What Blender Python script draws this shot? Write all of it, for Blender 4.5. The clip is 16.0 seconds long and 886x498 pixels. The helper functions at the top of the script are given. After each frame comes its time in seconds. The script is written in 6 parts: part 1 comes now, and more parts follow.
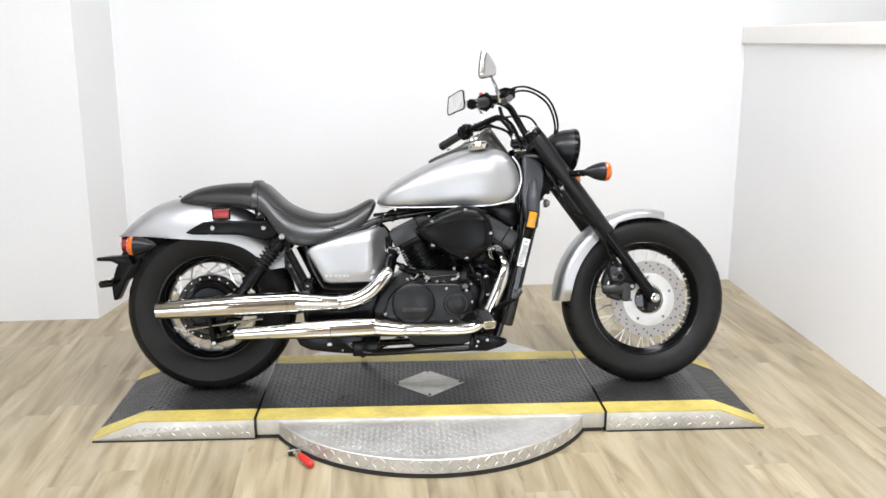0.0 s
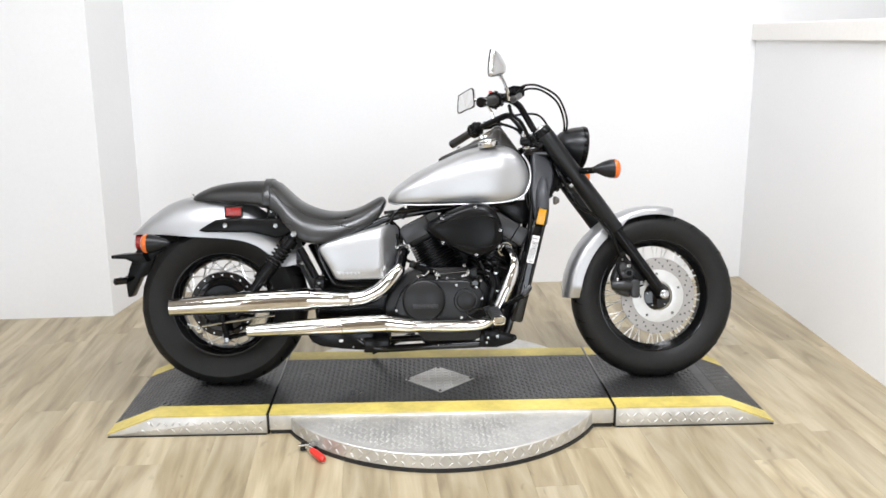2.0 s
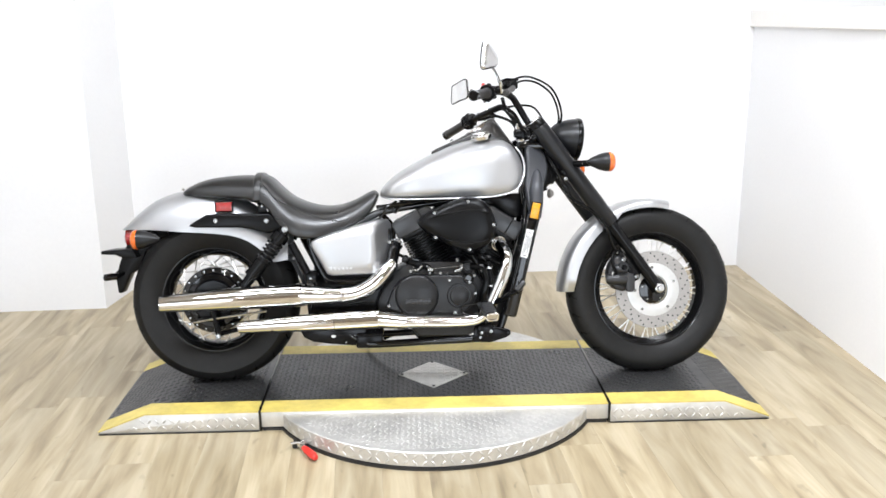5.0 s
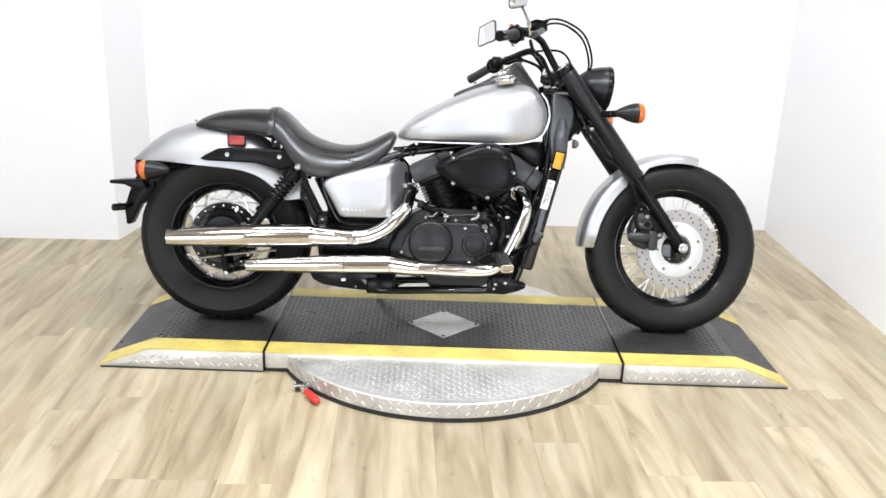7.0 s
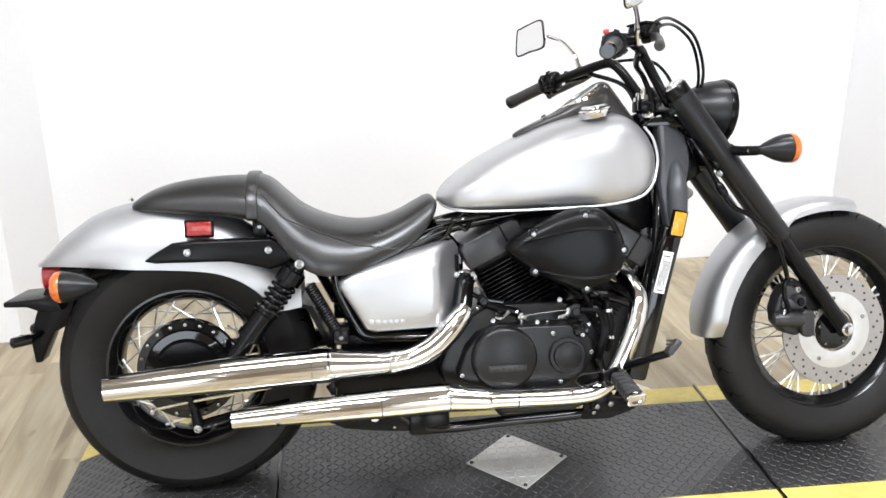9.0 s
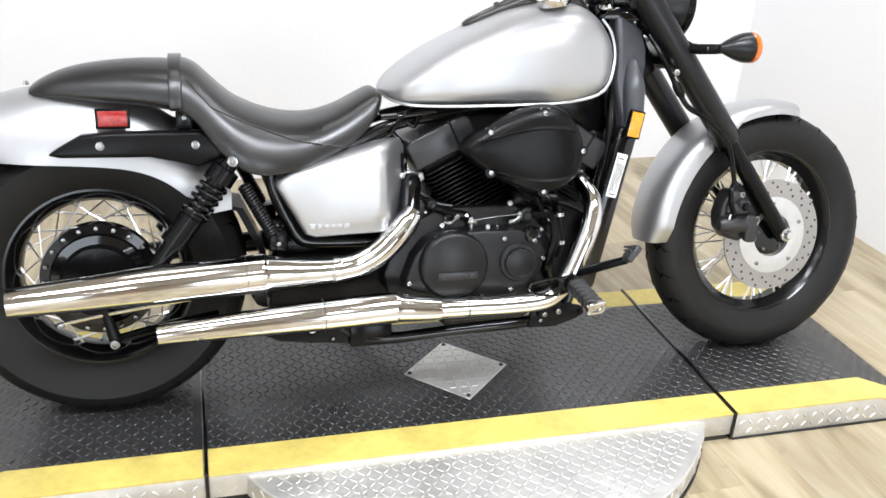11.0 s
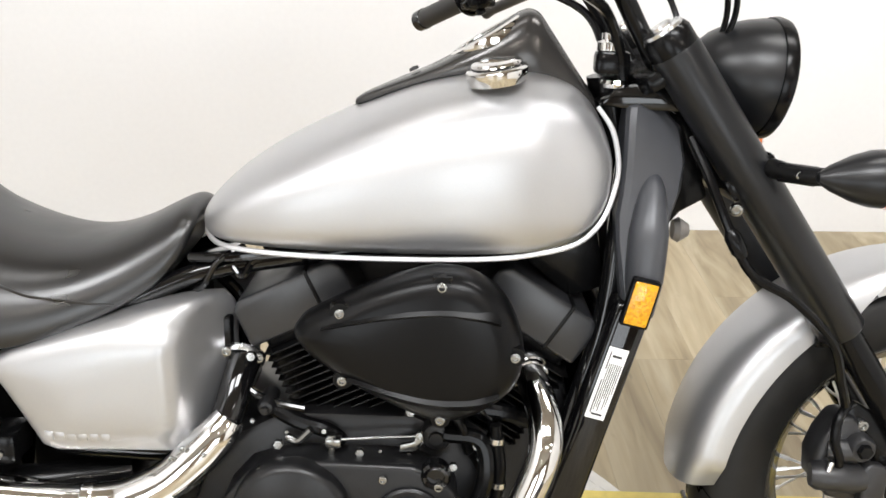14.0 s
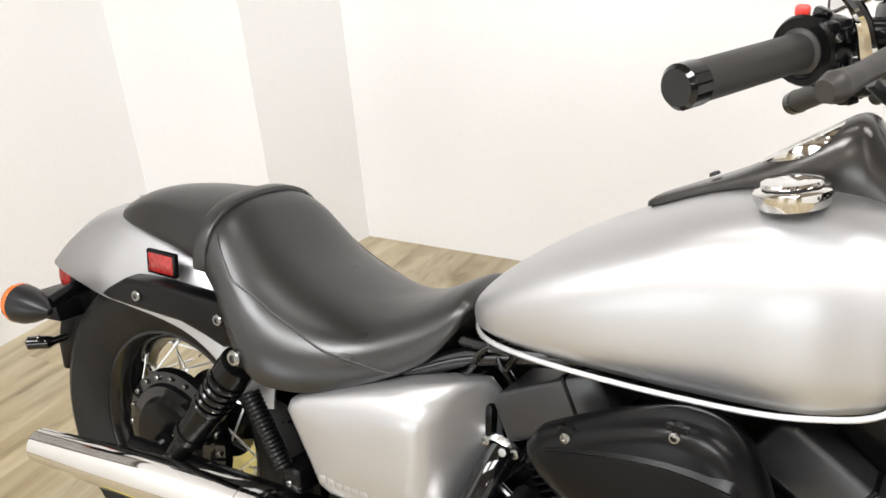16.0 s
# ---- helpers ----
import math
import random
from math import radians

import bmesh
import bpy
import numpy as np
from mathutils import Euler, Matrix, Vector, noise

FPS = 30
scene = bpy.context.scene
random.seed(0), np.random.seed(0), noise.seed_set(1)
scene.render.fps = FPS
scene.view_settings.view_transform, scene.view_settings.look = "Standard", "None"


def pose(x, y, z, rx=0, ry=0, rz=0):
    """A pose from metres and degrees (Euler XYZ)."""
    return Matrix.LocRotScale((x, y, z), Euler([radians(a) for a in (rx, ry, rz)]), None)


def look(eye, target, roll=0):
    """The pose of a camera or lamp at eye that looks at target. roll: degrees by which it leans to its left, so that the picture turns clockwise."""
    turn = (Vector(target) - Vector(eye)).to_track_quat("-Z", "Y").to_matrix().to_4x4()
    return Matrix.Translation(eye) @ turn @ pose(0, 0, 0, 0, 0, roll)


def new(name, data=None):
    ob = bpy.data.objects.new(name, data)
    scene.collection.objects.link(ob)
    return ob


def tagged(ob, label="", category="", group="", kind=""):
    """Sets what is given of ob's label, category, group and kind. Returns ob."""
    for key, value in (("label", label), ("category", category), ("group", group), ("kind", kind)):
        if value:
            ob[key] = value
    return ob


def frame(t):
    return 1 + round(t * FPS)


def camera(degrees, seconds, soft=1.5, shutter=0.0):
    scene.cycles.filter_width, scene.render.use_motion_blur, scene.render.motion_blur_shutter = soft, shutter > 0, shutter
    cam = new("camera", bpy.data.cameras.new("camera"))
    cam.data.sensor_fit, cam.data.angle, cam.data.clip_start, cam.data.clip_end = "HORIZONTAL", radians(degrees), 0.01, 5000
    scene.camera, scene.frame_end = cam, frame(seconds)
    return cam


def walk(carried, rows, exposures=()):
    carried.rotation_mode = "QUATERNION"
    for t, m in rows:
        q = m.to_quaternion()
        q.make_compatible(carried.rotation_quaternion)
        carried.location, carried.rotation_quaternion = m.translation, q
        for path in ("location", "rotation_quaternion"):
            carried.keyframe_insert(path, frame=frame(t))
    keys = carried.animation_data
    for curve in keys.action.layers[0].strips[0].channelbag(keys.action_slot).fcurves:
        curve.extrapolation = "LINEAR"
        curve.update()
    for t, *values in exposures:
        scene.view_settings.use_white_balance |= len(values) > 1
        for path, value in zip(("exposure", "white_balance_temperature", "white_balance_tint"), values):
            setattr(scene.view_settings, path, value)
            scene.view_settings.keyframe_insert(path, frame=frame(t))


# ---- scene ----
from functools import lru_cache

cam = camera(52.8, 16.0, 1.6)
PATH = [
    (0, (-0.109, -3.348, 1.383), (-0.012, -1.404, 0.925), -0.0),
    (0.5, (-0.091, -3.358, 1.366), (-0.008, -1.41, 0.918), 0.2),
    (1, (-0.097, -3.368, 1.377), (-0.01, -1.42, 0.931), 0.3),
    (1.5, (-0.101, -3.385, 1.373), (-0.019, -1.436, 0.93), 0.2),
    (2, (-0.103, -3.376, 1.384), (-0.033, -1.432, 0.923), -0.3),
    (2.5, (-0.1, -3.361, 1.393), (-0.012, -1.424, 0.905), -1.2),
    (3, (-0.093, -3.358, 1.381), (-0.011, -1.423, 0.884), -0.0),
    (3.2, (-0.092, -3.352, 1.383), (0.01, -1.417, 0.886), -0.2),
    (5.3, (-0.075, -3.331, 1.428), (-0.021, -1.397, 0.921), -0.6),
    (5.5, (-0.088, -3.337, 1.398), (-0.052, -1.405, 0.88), -0.6),
    (6, (-0.079, -3.333, 1.421), (-0.119, -1.405, 0.892), -0.1),
    (6.5, (-0.006, -3.331, 1.429), (-0.098, -1.409, 0.881), 1.9),
    (7, (-0.042, -3.232, 1.378), (-0.025, -1.327, 0.772), 2.1),
    (7.5, (-0.194, -3.028, 1.383), (-0.05, -1.133, 0.761), 0.5),
    (8, (-0.309, -2.736, 1.331), (-0.173, -0.819, 0.777), -0.2),
    (8.2, (-0.315, -2.575, 1.391), (-0.155, -0.65, 0.872), -0.9),
    (10.3, (-0.624, -1.923, 1.332), (-0.28, -0.166, 0.441), 3.0),
    (10.5, (-0.619, -1.924, 1.325), (-0.231, -0.173, 0.439), 3.0),
    (11, (-0.592, -1.933, 1.323), (-0.087, -0.193, 0.476), 3.6),
    (11.5, (-0.578, -1.92, 1.322), (-0.031, -0.196, 0.468), 3.3),
    (12, (-0.52, -1.869, 1.318), (0.107, -0.156, 0.499), 3.4),
    (12.5, (-0.307, -1.717, 1.343), (0.153, 0.055, 0.538), 2.8),
    (13, (-0.12, -1.553, 1.372), (0.128, 0.248, 0.538), 1.8),
    (13.5, (0.034, -1.272, 1.344), (0.148, 0.532, 0.489), 1.2),
    (14, (0.122, -1.087, 1.309), (0.137, 0.685, 0.382), 2.1),
    (14.5, (0.266, -0.97, 1.349), (-0.254, 0.741, 0.453), 2.6),
    (15, (0.302, -0.968, 1.366), (-0.647, 0.552, 0.479), -2.6),
    (15.5, (0.299, -0.983, 1.369), (-0.811, 0.446, 0.517), -2.6),
    (16, (0.361, -0.902, 1.358), (-0.656, 0.596, 0.508), -5.1),
]
walk(cam, [(t, look(eye, target, roll)) for t, eye, target, roll in PATH], [(0, -0.19, 6150, 10), (3.2, -0.16, 6150, 10), (5.3, 0.06, 6050, 10), (7.5, 0.06, 6050, 10), (8.2, 0.08, 6150, 10), (10.3, 0.12, 6050, 10), (12.0, 0.1, 6100, 10), (13.0, 0.07, 6350, 10), (13.5, 0.03, 6400, 10), (14.0, 0.0, 6450, 10), (14.5, 0.04, 6500, 10), (16, 0.01, 6550, 10)])


# ---- light ----
scene.view_settings.exposure = 0.0
world = bpy.data.worlds.new("world")
scene.world = world
world.use_nodes = True
world.node_tree.nodes["Background"].inputs[0].default_value = (0.9, 0.95, 1.0, 1)
world.node_tree.nodes["Background"].inputs[1].default_value = 0.03


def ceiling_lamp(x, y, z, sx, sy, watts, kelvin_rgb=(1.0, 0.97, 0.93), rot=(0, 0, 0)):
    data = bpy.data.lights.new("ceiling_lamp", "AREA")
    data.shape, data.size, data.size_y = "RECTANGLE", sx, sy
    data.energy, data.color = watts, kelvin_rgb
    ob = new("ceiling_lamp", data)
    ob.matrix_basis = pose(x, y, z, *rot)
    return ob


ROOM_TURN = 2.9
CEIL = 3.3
# unseen panels added under the ceiling to light the booth; no fixtures are built
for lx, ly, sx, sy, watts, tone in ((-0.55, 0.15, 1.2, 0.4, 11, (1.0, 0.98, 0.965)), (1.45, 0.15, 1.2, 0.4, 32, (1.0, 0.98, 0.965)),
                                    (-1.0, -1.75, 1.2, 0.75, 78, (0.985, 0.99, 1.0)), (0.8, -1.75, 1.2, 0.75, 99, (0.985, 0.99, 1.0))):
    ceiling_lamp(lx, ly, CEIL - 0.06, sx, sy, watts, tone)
# round downlights in the dim showroom
for lx, ly in ((-2.6, -3.6), (0.2, -3.9), (2.6, -3.6), (-4.4, -5.6), (-1.2, -5.8), (3.4, -5.6)):
    lamp_ = ceiling_lamp(lx, ly, CEIL - 0.02, 0.17, 0.17, 25, (1.0, 0.93, 0.85))
    lamp_.data.shape, lamp_.name = "DISK", "downlight"
# daylight in the two shop windows behind the camera
for lx in (-2.9, 1.5):
    ceiling_lamp(lx, -7.78 + 0.05 * lx, 1.4, 2.6, 2.4, 112, (0.90, 0.955, 1.0), (90, 0, ROOM_TURN)).name = "window_daylight"


# ---- materials ----
def material(name, color, rough=0.5, metal=0.0, grain=0.0, grain_scale=40.0, stain=0.0, stain_scale=4.0,
             bump=0.0, bump_scale=80.0, coat=0.0, rough_var=0.0, obj_var=0.0, stretch=(1, 1, 1), spec=0.5):
    """Principled surface with fine grain, larger stains, relief and uneven gloss."""
    m = bpy.data.materials.new(name)
    m.use_nodes = True
    nt = m.node_tree
    b = nt.nodes["Principled BSDF"]
    b.inputs["Roughness"].default_value, b.inputs["Metallic"].default_value = rough, metal
    b.inputs["Specular IOR Level"].default_value = spec
    b.inputs["Coat Weight"].default_value = coat
    b.inputs["Coat Roughness"].default_value = 0.06
    tc = nt.nodes.new("ShaderNodeTexCoord")
    mp = nt.nodes.new("ShaderNodeMapping")
    mp.inputs["Scale"].default_value = stretch
    nt.links.new(tc.outputs["Object"], mp.inputs[0])

    def tex(scale, detail=4.0):
        n = nt.nodes.new("ShaderNodeTexNoise")
        n.inputs["Scale"].default_value, n.inputs["Detail"].default_value = scale, detail
        nt.links.new(mp.outputs[0], n.inputs["Vector"])
        return n

    def amount(source, width):
        r = nt.nodes.new("ShaderNodeMapRange")
        r.inputs["From Min"].default_value, r.inputs["From Max"].default_value = 0.25, 0.75
        r.inputs["To Min"].default_value, r.inputs["To Max"].default_value = 1 - width, 1 + width
        nt.links.new(source, r.inputs[0])
        return r.outputs[0]

    factors = []
    if grain:
        factors.append(amount(tex(grain_scale).outputs[0], grain))
    if stain:
        factors.append(amount(tex(stain_scale, 3).outputs[0], stain))
    if obj_var:
        oi = nt.nodes.new("ShaderNodeObjectInfo")
        r = nt.nodes.new("ShaderNodeMapRange")
        r.inputs["To Min"].default_value, r.inputs["To Max"].default_value = 1 - obj_var, 1 + obj_var
        nt.links.new(oi.outputs["Random"], r.inputs[0])
        factors.append(r.outputs[0])
    col = nt.nodes.new("ShaderNodeRGB")
    col.outputs[0].default_value = (*color, 1)
    out = col.outputs[0]
    for f in factors:
        v = nt.nodes.new("ShaderNodeVectorMath")
        v.operation = "SCALE"
        nt.links.new(out, v.inputs[0])
        nt.links.new(f, v.inputs["Scale"])
        out = v.outputs[0]
    nt.links.new(out, b.inputs["Base Color"])
    if bump:
        n = tex(bump_scale)
        bp = nt.nodes.new("ShaderNodeBump")
        bp.inputs["Strength"].default_value, bp.inputs["Distance"].default_value = bump, 0.002
        nt.links.new(n.outputs[0], bp.inputs["Height"])
        nt.links.new(bp.outputs[0], b.inputs["Normal"])
    if rough_var:
        n = tex(9, 3)
        r = nt.nodes.new("ShaderNodeMapRange")
        r.inputs["From Min"].default_value, r.inputs["From Max"].default_value = 0.3, 0.7
        r.inputs["To Min"].default_value = max(0.02, rough - rough_var)
        r.inputs["To Max"].default_value = rough + rough_var
        nt.links.new(n.outputs[0], r.inputs[0])
        nt.links.new(r.outputs[0], b.inputs["Roughness"])
    return m


def plank_material():
    """Pale oak vinyl planks: long streaks, knots and a tone of its own for each plank."""
    m = bpy.data.materials.new("oak_plank")
    m.use_nodes = True
    nt = m.node_tree
    b = nt.nodes["Principled BSDF"]
    b.inputs["Roughness"].default_value = 0.36
    tc = nt.nodes.new("ShaderNodeTexCoord")
    oi = nt.nodes.new("ShaderNodeObjectInfo")
    shift = nt.nodes.new("ShaderNodeVectorMath")
    shift.operation = "MULTIPLY_ADD"
    shift.inputs[1].default_value = (1, 1, 1)
    off = nt.nodes.new("ShaderNodeCombineXYZ")
    mul = nt.nodes.new("ShaderNodeMath")
    mul.operation = "MULTIPLY"
    mul.inputs[1].default_value = 37.0
    nt.links.new(oi.outputs["Random"], mul.inputs[0])
    for n in range(3):
        nt.links.new(mul.outputs[0], off.inputs[n])
    nt.links.new(tc.outputs["Object"], shift.inputs[0])
    nt.links.new(off.outputs[0], shift.inputs[2])

    def noise_tex(stretch, scale, detail, distort=0.0):
        mp = nt.nodes.new("ShaderNodeMapping")
        mp.inputs["Scale"].default_value = stretch
        nt.links.new(shift.outputs[0], mp.inputs[0])
        n = nt.nodes.new("ShaderNodeTexNoise")
        n.inputs["Scale"].default_value, n.inputs["Detail"].default_value = scale, detail
        n.inputs["Distortion"].default_value = distort
        nt.links.new(mp.outputs[0], n.inputs["Vector"])
        return n.outputs[0]

    broad = noise_tex((1.0, 0.11, 1), 15, 5, 0.7)
    fine = noise_tex((1.0, 0.07, 1), 70, 4, 0.4)
    knot = noise_tex((1.0, 0.5, 1), 17, 2, 0.5)
    ramp = nt.nodes.new("ShaderNodeValToRGB")
    e = ramp.color_ramp.elements
    e[0].position, e[0].color = 0.27, (0.205, 0.160, 0.096, 1)
    e[1].position, e[1].color = 0.66, (0.46, 0.395, 0.272, 1)
    mid = e.new(0.45)
    mid.color = (0.350, 0.286, 0.178, 1)
    nt.links.new(broad, ramp.inputs[0])
    out = ramp.outputs[0]
    for source, lo, hi, a, z in ((fine, 0.3, 0.7, 0.95, 1.04), (knot, 0.68, 0.76, 1.0, 0.72), (oi.outputs["Random"], 0, 1, 0.85, 1.10)):
        r = nt.nodes.new("ShaderNodeMapRange")
        for key, v in (("From Min", lo), ("From Max", hi), ("To Min", a), ("To Max", z)):
            r.inputs[key].default_value = v
        nt.links.new(source, r.inputs[0])
        v = nt.nodes.new("ShaderNodeVectorMath")
        v.operation = "SCALE"
        nt.links.new(out, v.inputs[0])
        nt.links.new(r.outputs[0], v.inputs["Scale"])
        out = v.outputs[0]
    nt.links.new(out, b.inputs["Base Color"])
    bp = nt.nodes.new("ShaderNodeBump")
    bp.inputs["Strength"].default_value, bp.inputs["Distance"].default_value = 0.15, 0.002
    nt.links.new(fine, bp.inputs["Height"])
    nt.links.new(bp.outputs[0], b.inputs["Normal"])
    return m


def glass_material(name, color, rough=0.05, mix=0.75):
    """Coloured lens plastic."""
    m = bpy.data.materials.new(name)
    m.use_nodes = True
    b = m.node_tree.nodes["Principled BSDF"]
    b.inputs["Base Color"].default_value = (*color, 1)
    b.inputs["Roughness"].default_value = rough
    b.inputs["Coat Weight"].default_value = 0.6
    b.inputs["Transmission Weight"].default_value = 1 - mix
    nt = m.node_tree
    tc, vo, bp = nt.nodes.new("ShaderNodeTexCoord"), nt.nodes.new("ShaderNodeTexVoronoi"), nt.nodes.new("ShaderNodeBump")
    vo.inputs["Scale"].default_value = 260
    bp.inputs["Strength"].default_value, bp.inputs["Distance"].default_value = 0.35, 0.002
    nt.links.new(tc.outputs["Object"], vo.inputs["Vector"])
    nt.links.new(vo.outputs["Distance"], bp.inputs["Height"])
    nt.links.new(bp.outputs[0], b.inputs["Normal"])
    # prisms moulded in the back of the lens
    cell, mix_c = nt.nodes.new("ShaderNodeSeparateColor"), nt.nodes.new("ShaderNodeMix")
    mix_c.data_type = "RGBA"
    nt.links.new(vo.outputs["Color"], cell.inputs[0])
    nt.links.new(cell.outputs[0], mix_c.inputs["Factor"])
    mix_c.inputs["A"].default_value = (color[0] * 0.75, color[1] * 0.68, color[2] * 0.6, 1)
    mix_c.inputs["B"].default_value = (min(1, color[0] * 1.15), color[1] * 1.2, color[2] * 1.2, 1)
    nt.links.new(mix_c.outputs["Result"], b.inputs["Base Color"])
    return m


M_WALL = material("wall_paint", (0.83, 0.83, 0.836), 0.55, grain=0.012, grain_scale=60, stain=0.015, stain_scale=1.5, bump=0.08, bump_scale=220)
M_FAR = material("taupe_wall_paint", (0.36, 0.285, 0.205), 0.6, grain=0.03, stain=0.1, stain_scale=0.8)
M_TRIM = material("trim_paint", (0.82, 0.80, 0.77), 0.4, grain=0.02)
M_CEIL = material("ceiling_paint", (0.38, 0.335, 0.275), 0.8, grain=0.02)
M_PLANK = plank_material()
M_PLATE = material("tread_plate_aluminium", (0.64, 0.63, 0.605), 0.48, 0.78, grain=0.08, grain_scale=30, stain=0.14, stain_scale=7, rough_var=0.1, bump=0.1, bump_scale=60)
M_MAT = material("black_tread_mat", (0.0225, 0.0222, 0.0222), 0.34, 0.0, grain=0.25, grain_scale=50, stain=0.3, stain_scale=5, rough_var=0.07, spec=0.7)
M_YELLOW = material("yellow_edge_tape", (0.59, 0.475, 0.120), 0.42, grain=0.1, grain_scale=60, stain=0.22, stain_scale=9, bump=0.25, bump_scale=40)
M_GAP = material("black_gap_strip", (0.012, 0.012, 0.013), 0.5, grain=0.2)
M_RUBBER = material("tyre_rubber", (0.008, 0.0078, 0.0075), 0.50, spec=0.25, grain=0.15, grain_scale=60, stain=0.2, stain_scale=8, rough_var=0.06)
# near-black colour for the shade inside the tread cuts
M_GROOVE_SHADE = material("groove_shade_black", (0.002, 0.002, 0.002), 0.9, spec=0.0)
M_GRIP = material("grip_rubber", (0.022, 0.021, 0.020), 0.5, spec=0.5, grain=0.15, grain_scale=150)
M_GLOSS = material("gloss_black", (0.003, 0.003, 0.0033), 0.07, spec=0.35, coat=0.25, grain=0.1)
M_SATIN = material("satin_black", (0.003, 0.003, 0.0032), 0.22, spec=0.17, grain=0.12, grain_scale=120, rough_var=0.05)
M_MATTE = material("matte_black_plastic", (0.003, 0.003, 0.0032), 0.28, spec=0.15, grain=0.1, grain_scale=200, bump=0.05, bump_scale=500)
M_ENGINE = material("engine_black", (0.0075, 0.0075, 0.008), 0.33, spec=0.34, grain=0.2, grain_scale=90, bump=0.1, bump_scale=300)
M_SILVER = material("silver_metallic_paint", (0.465, 0.468, 0.477), 0.42, 0.88, grain=0.03, grain_scale=900, coat=0.3)
M_ROCKER = material("rocker_grey", (0.018, 0.0185, 0.020), 0.3, spec=0.5, grain=0.1, grain_scale=120)
M_CHROME = material("chrome", (0.68, 0.672, 0.658), 0.08, 1.0, grain=0.01, rough_var=0.015)
M_STEEL = material("bright_steel", (0.66, 0.66, 0.66), 0.25, 1.0, grain=0.05)
M_SPOKE = material("bright_spoke_steel", (0.86, 0.86, 0.85), 0.30, 1.0, grain=0.02)
M_RIM = material("gloss_black_rim", (0.004, 0.004, 0.0043), 0.16, spec=0.4, grain=0.1)
M_LEVER = material("worn_lever_paint", (0.024, 0.0225, 0.021), 0.42, spec=0.45, grain=0.15, grain_scale=120)
M_SHELL = material("satin_shell_black", (0.0055, 0.0059, 0.0068), 0.33, spec=0.34, grain=0.08, grain_scale=200)
M_BOLT = material("zinc_bolt", (0.30, 0.30, 0.29), 0.26, 1.0, grain=0.05)
M_DISC = material("brushed_disc_steel", (0.36, 0.345, 0.33), 0.42, 0.85, grain=0.06, grain_scale=120)
M_LEATHER = material("black_seat_vinyl", (0.003, 0.003, 0.0031), 0.32, spec=0.72, grain=0.1, grain_scale=200, bump=0.05, bump_scale=420, rough_var=0.05)
M_RED = glass_material("red_lens", (0.38, 0.012, 0.01))
M_AMBER = glass_material("amber_lens", (0.56, 0.27, 0.004), 0.12, 1.0)
M_ORANGE = glass_material("orange_lens", (0.85, 0.17, 0.012))
M_MIRROR = material("mirror_glass", (0.9, 0.9, 0.9), 0.02, 1.0)
M_PEG = material("worn_grey_rubber", (0.022, 0.022, 0.023), 0.40, spec=0.5, grain=0.2, grain_scale=140, stain=0.2, stain_scale=30)
M_RED_GRIP = material("red_vinyl_grip", (0.62, 0.03, 0.02), 0.4, grain=0.08)
M_LABEL = material("white_label", (0.75, 0.75, 0.74), 0.5, grain=0.02)
M_WOODFRAME = material("weathered_wood", (0.105, 0.076, 0.048), 0.6, stain=0.45, stain_scale=14, grain=0.35, grain_scale=14, stretch=(6, 6, 1), bump=0.4, bump_scale=30)
M_IRON = material("dark_iron", (0.05, 0.05, 0.05), 0.5, 0.6, grain=0.2)


# ---- mesh helpers ----
def empty(name, parent=None, m=Matrix()):
    ob = new(name)
    ob.empty_display_size = 0.1
    ob.parent = parent
    ob.matrix_basis = m
    return ob


def part(name, bm, mat, parent=None, label="", smooth=True, angle=35.0, m=None):
    """Links a bmesh as one mesh object under a thing or a part."""
    me = bpy.data.meshes.new(name)
    if smooth:
        limit = radians(angle)
        for f in bm.faces:
            f.smooth = True
        for e in bm.edges:
            if len(e.link_faces) == 2 and e.calc_face_angle(0) > limit:
                e.smooth = False
    bm.normal_update()
    bm.to_mesh(me)
    bm.free()
    for one in mat if isinstance(mat, (list, tuple)) else [mat]:
        me.materials.append(one)
    ob = new(name, me)
    ob.parent = parent
    if m is not None:
        ob.matrix_basis = m
    if label:
        tagged(ob, label=label)
    return ob


def share(name, me, parent, m, label=""):
    ob = new(name, me)
    ob.parent, ob.matrix_basis = parent, m
    if label:
        tagged(ob, label=label)
    return ob


def box_bm(sx, sy, sz, at=(0, 0, 0), bevel=0.0, segments=2, m=None, bm=None):
    own = bmesh.new()
    bmesh.ops.create_cube(own, size=1.0)
    bmesh.ops.scale(own, vec=(sx, sy, sz), verts=own.verts)
    if bevel:
        bmesh.ops.bevel(own, geom=own.edges[:], offset=bevel, segments=segments, affect="EDGES", profile=0.5)
    if m is not None:
        bmesh.ops.transform(own, matrix=m, verts=own.verts)
    bmesh.ops.translate(own, vec=at, verts=own.verts)
    return merge(own, bm)


def merge(own, bm):
    """Adds own to bm, where bm is given."""
    if bm is None:
        return own
    me = bpy.data.meshes.new("joined")
    own.to_mesh(me)
    own.free()
    bm.from_mesh(me)
    bpy.data.meshes.remove(me)
    return bm


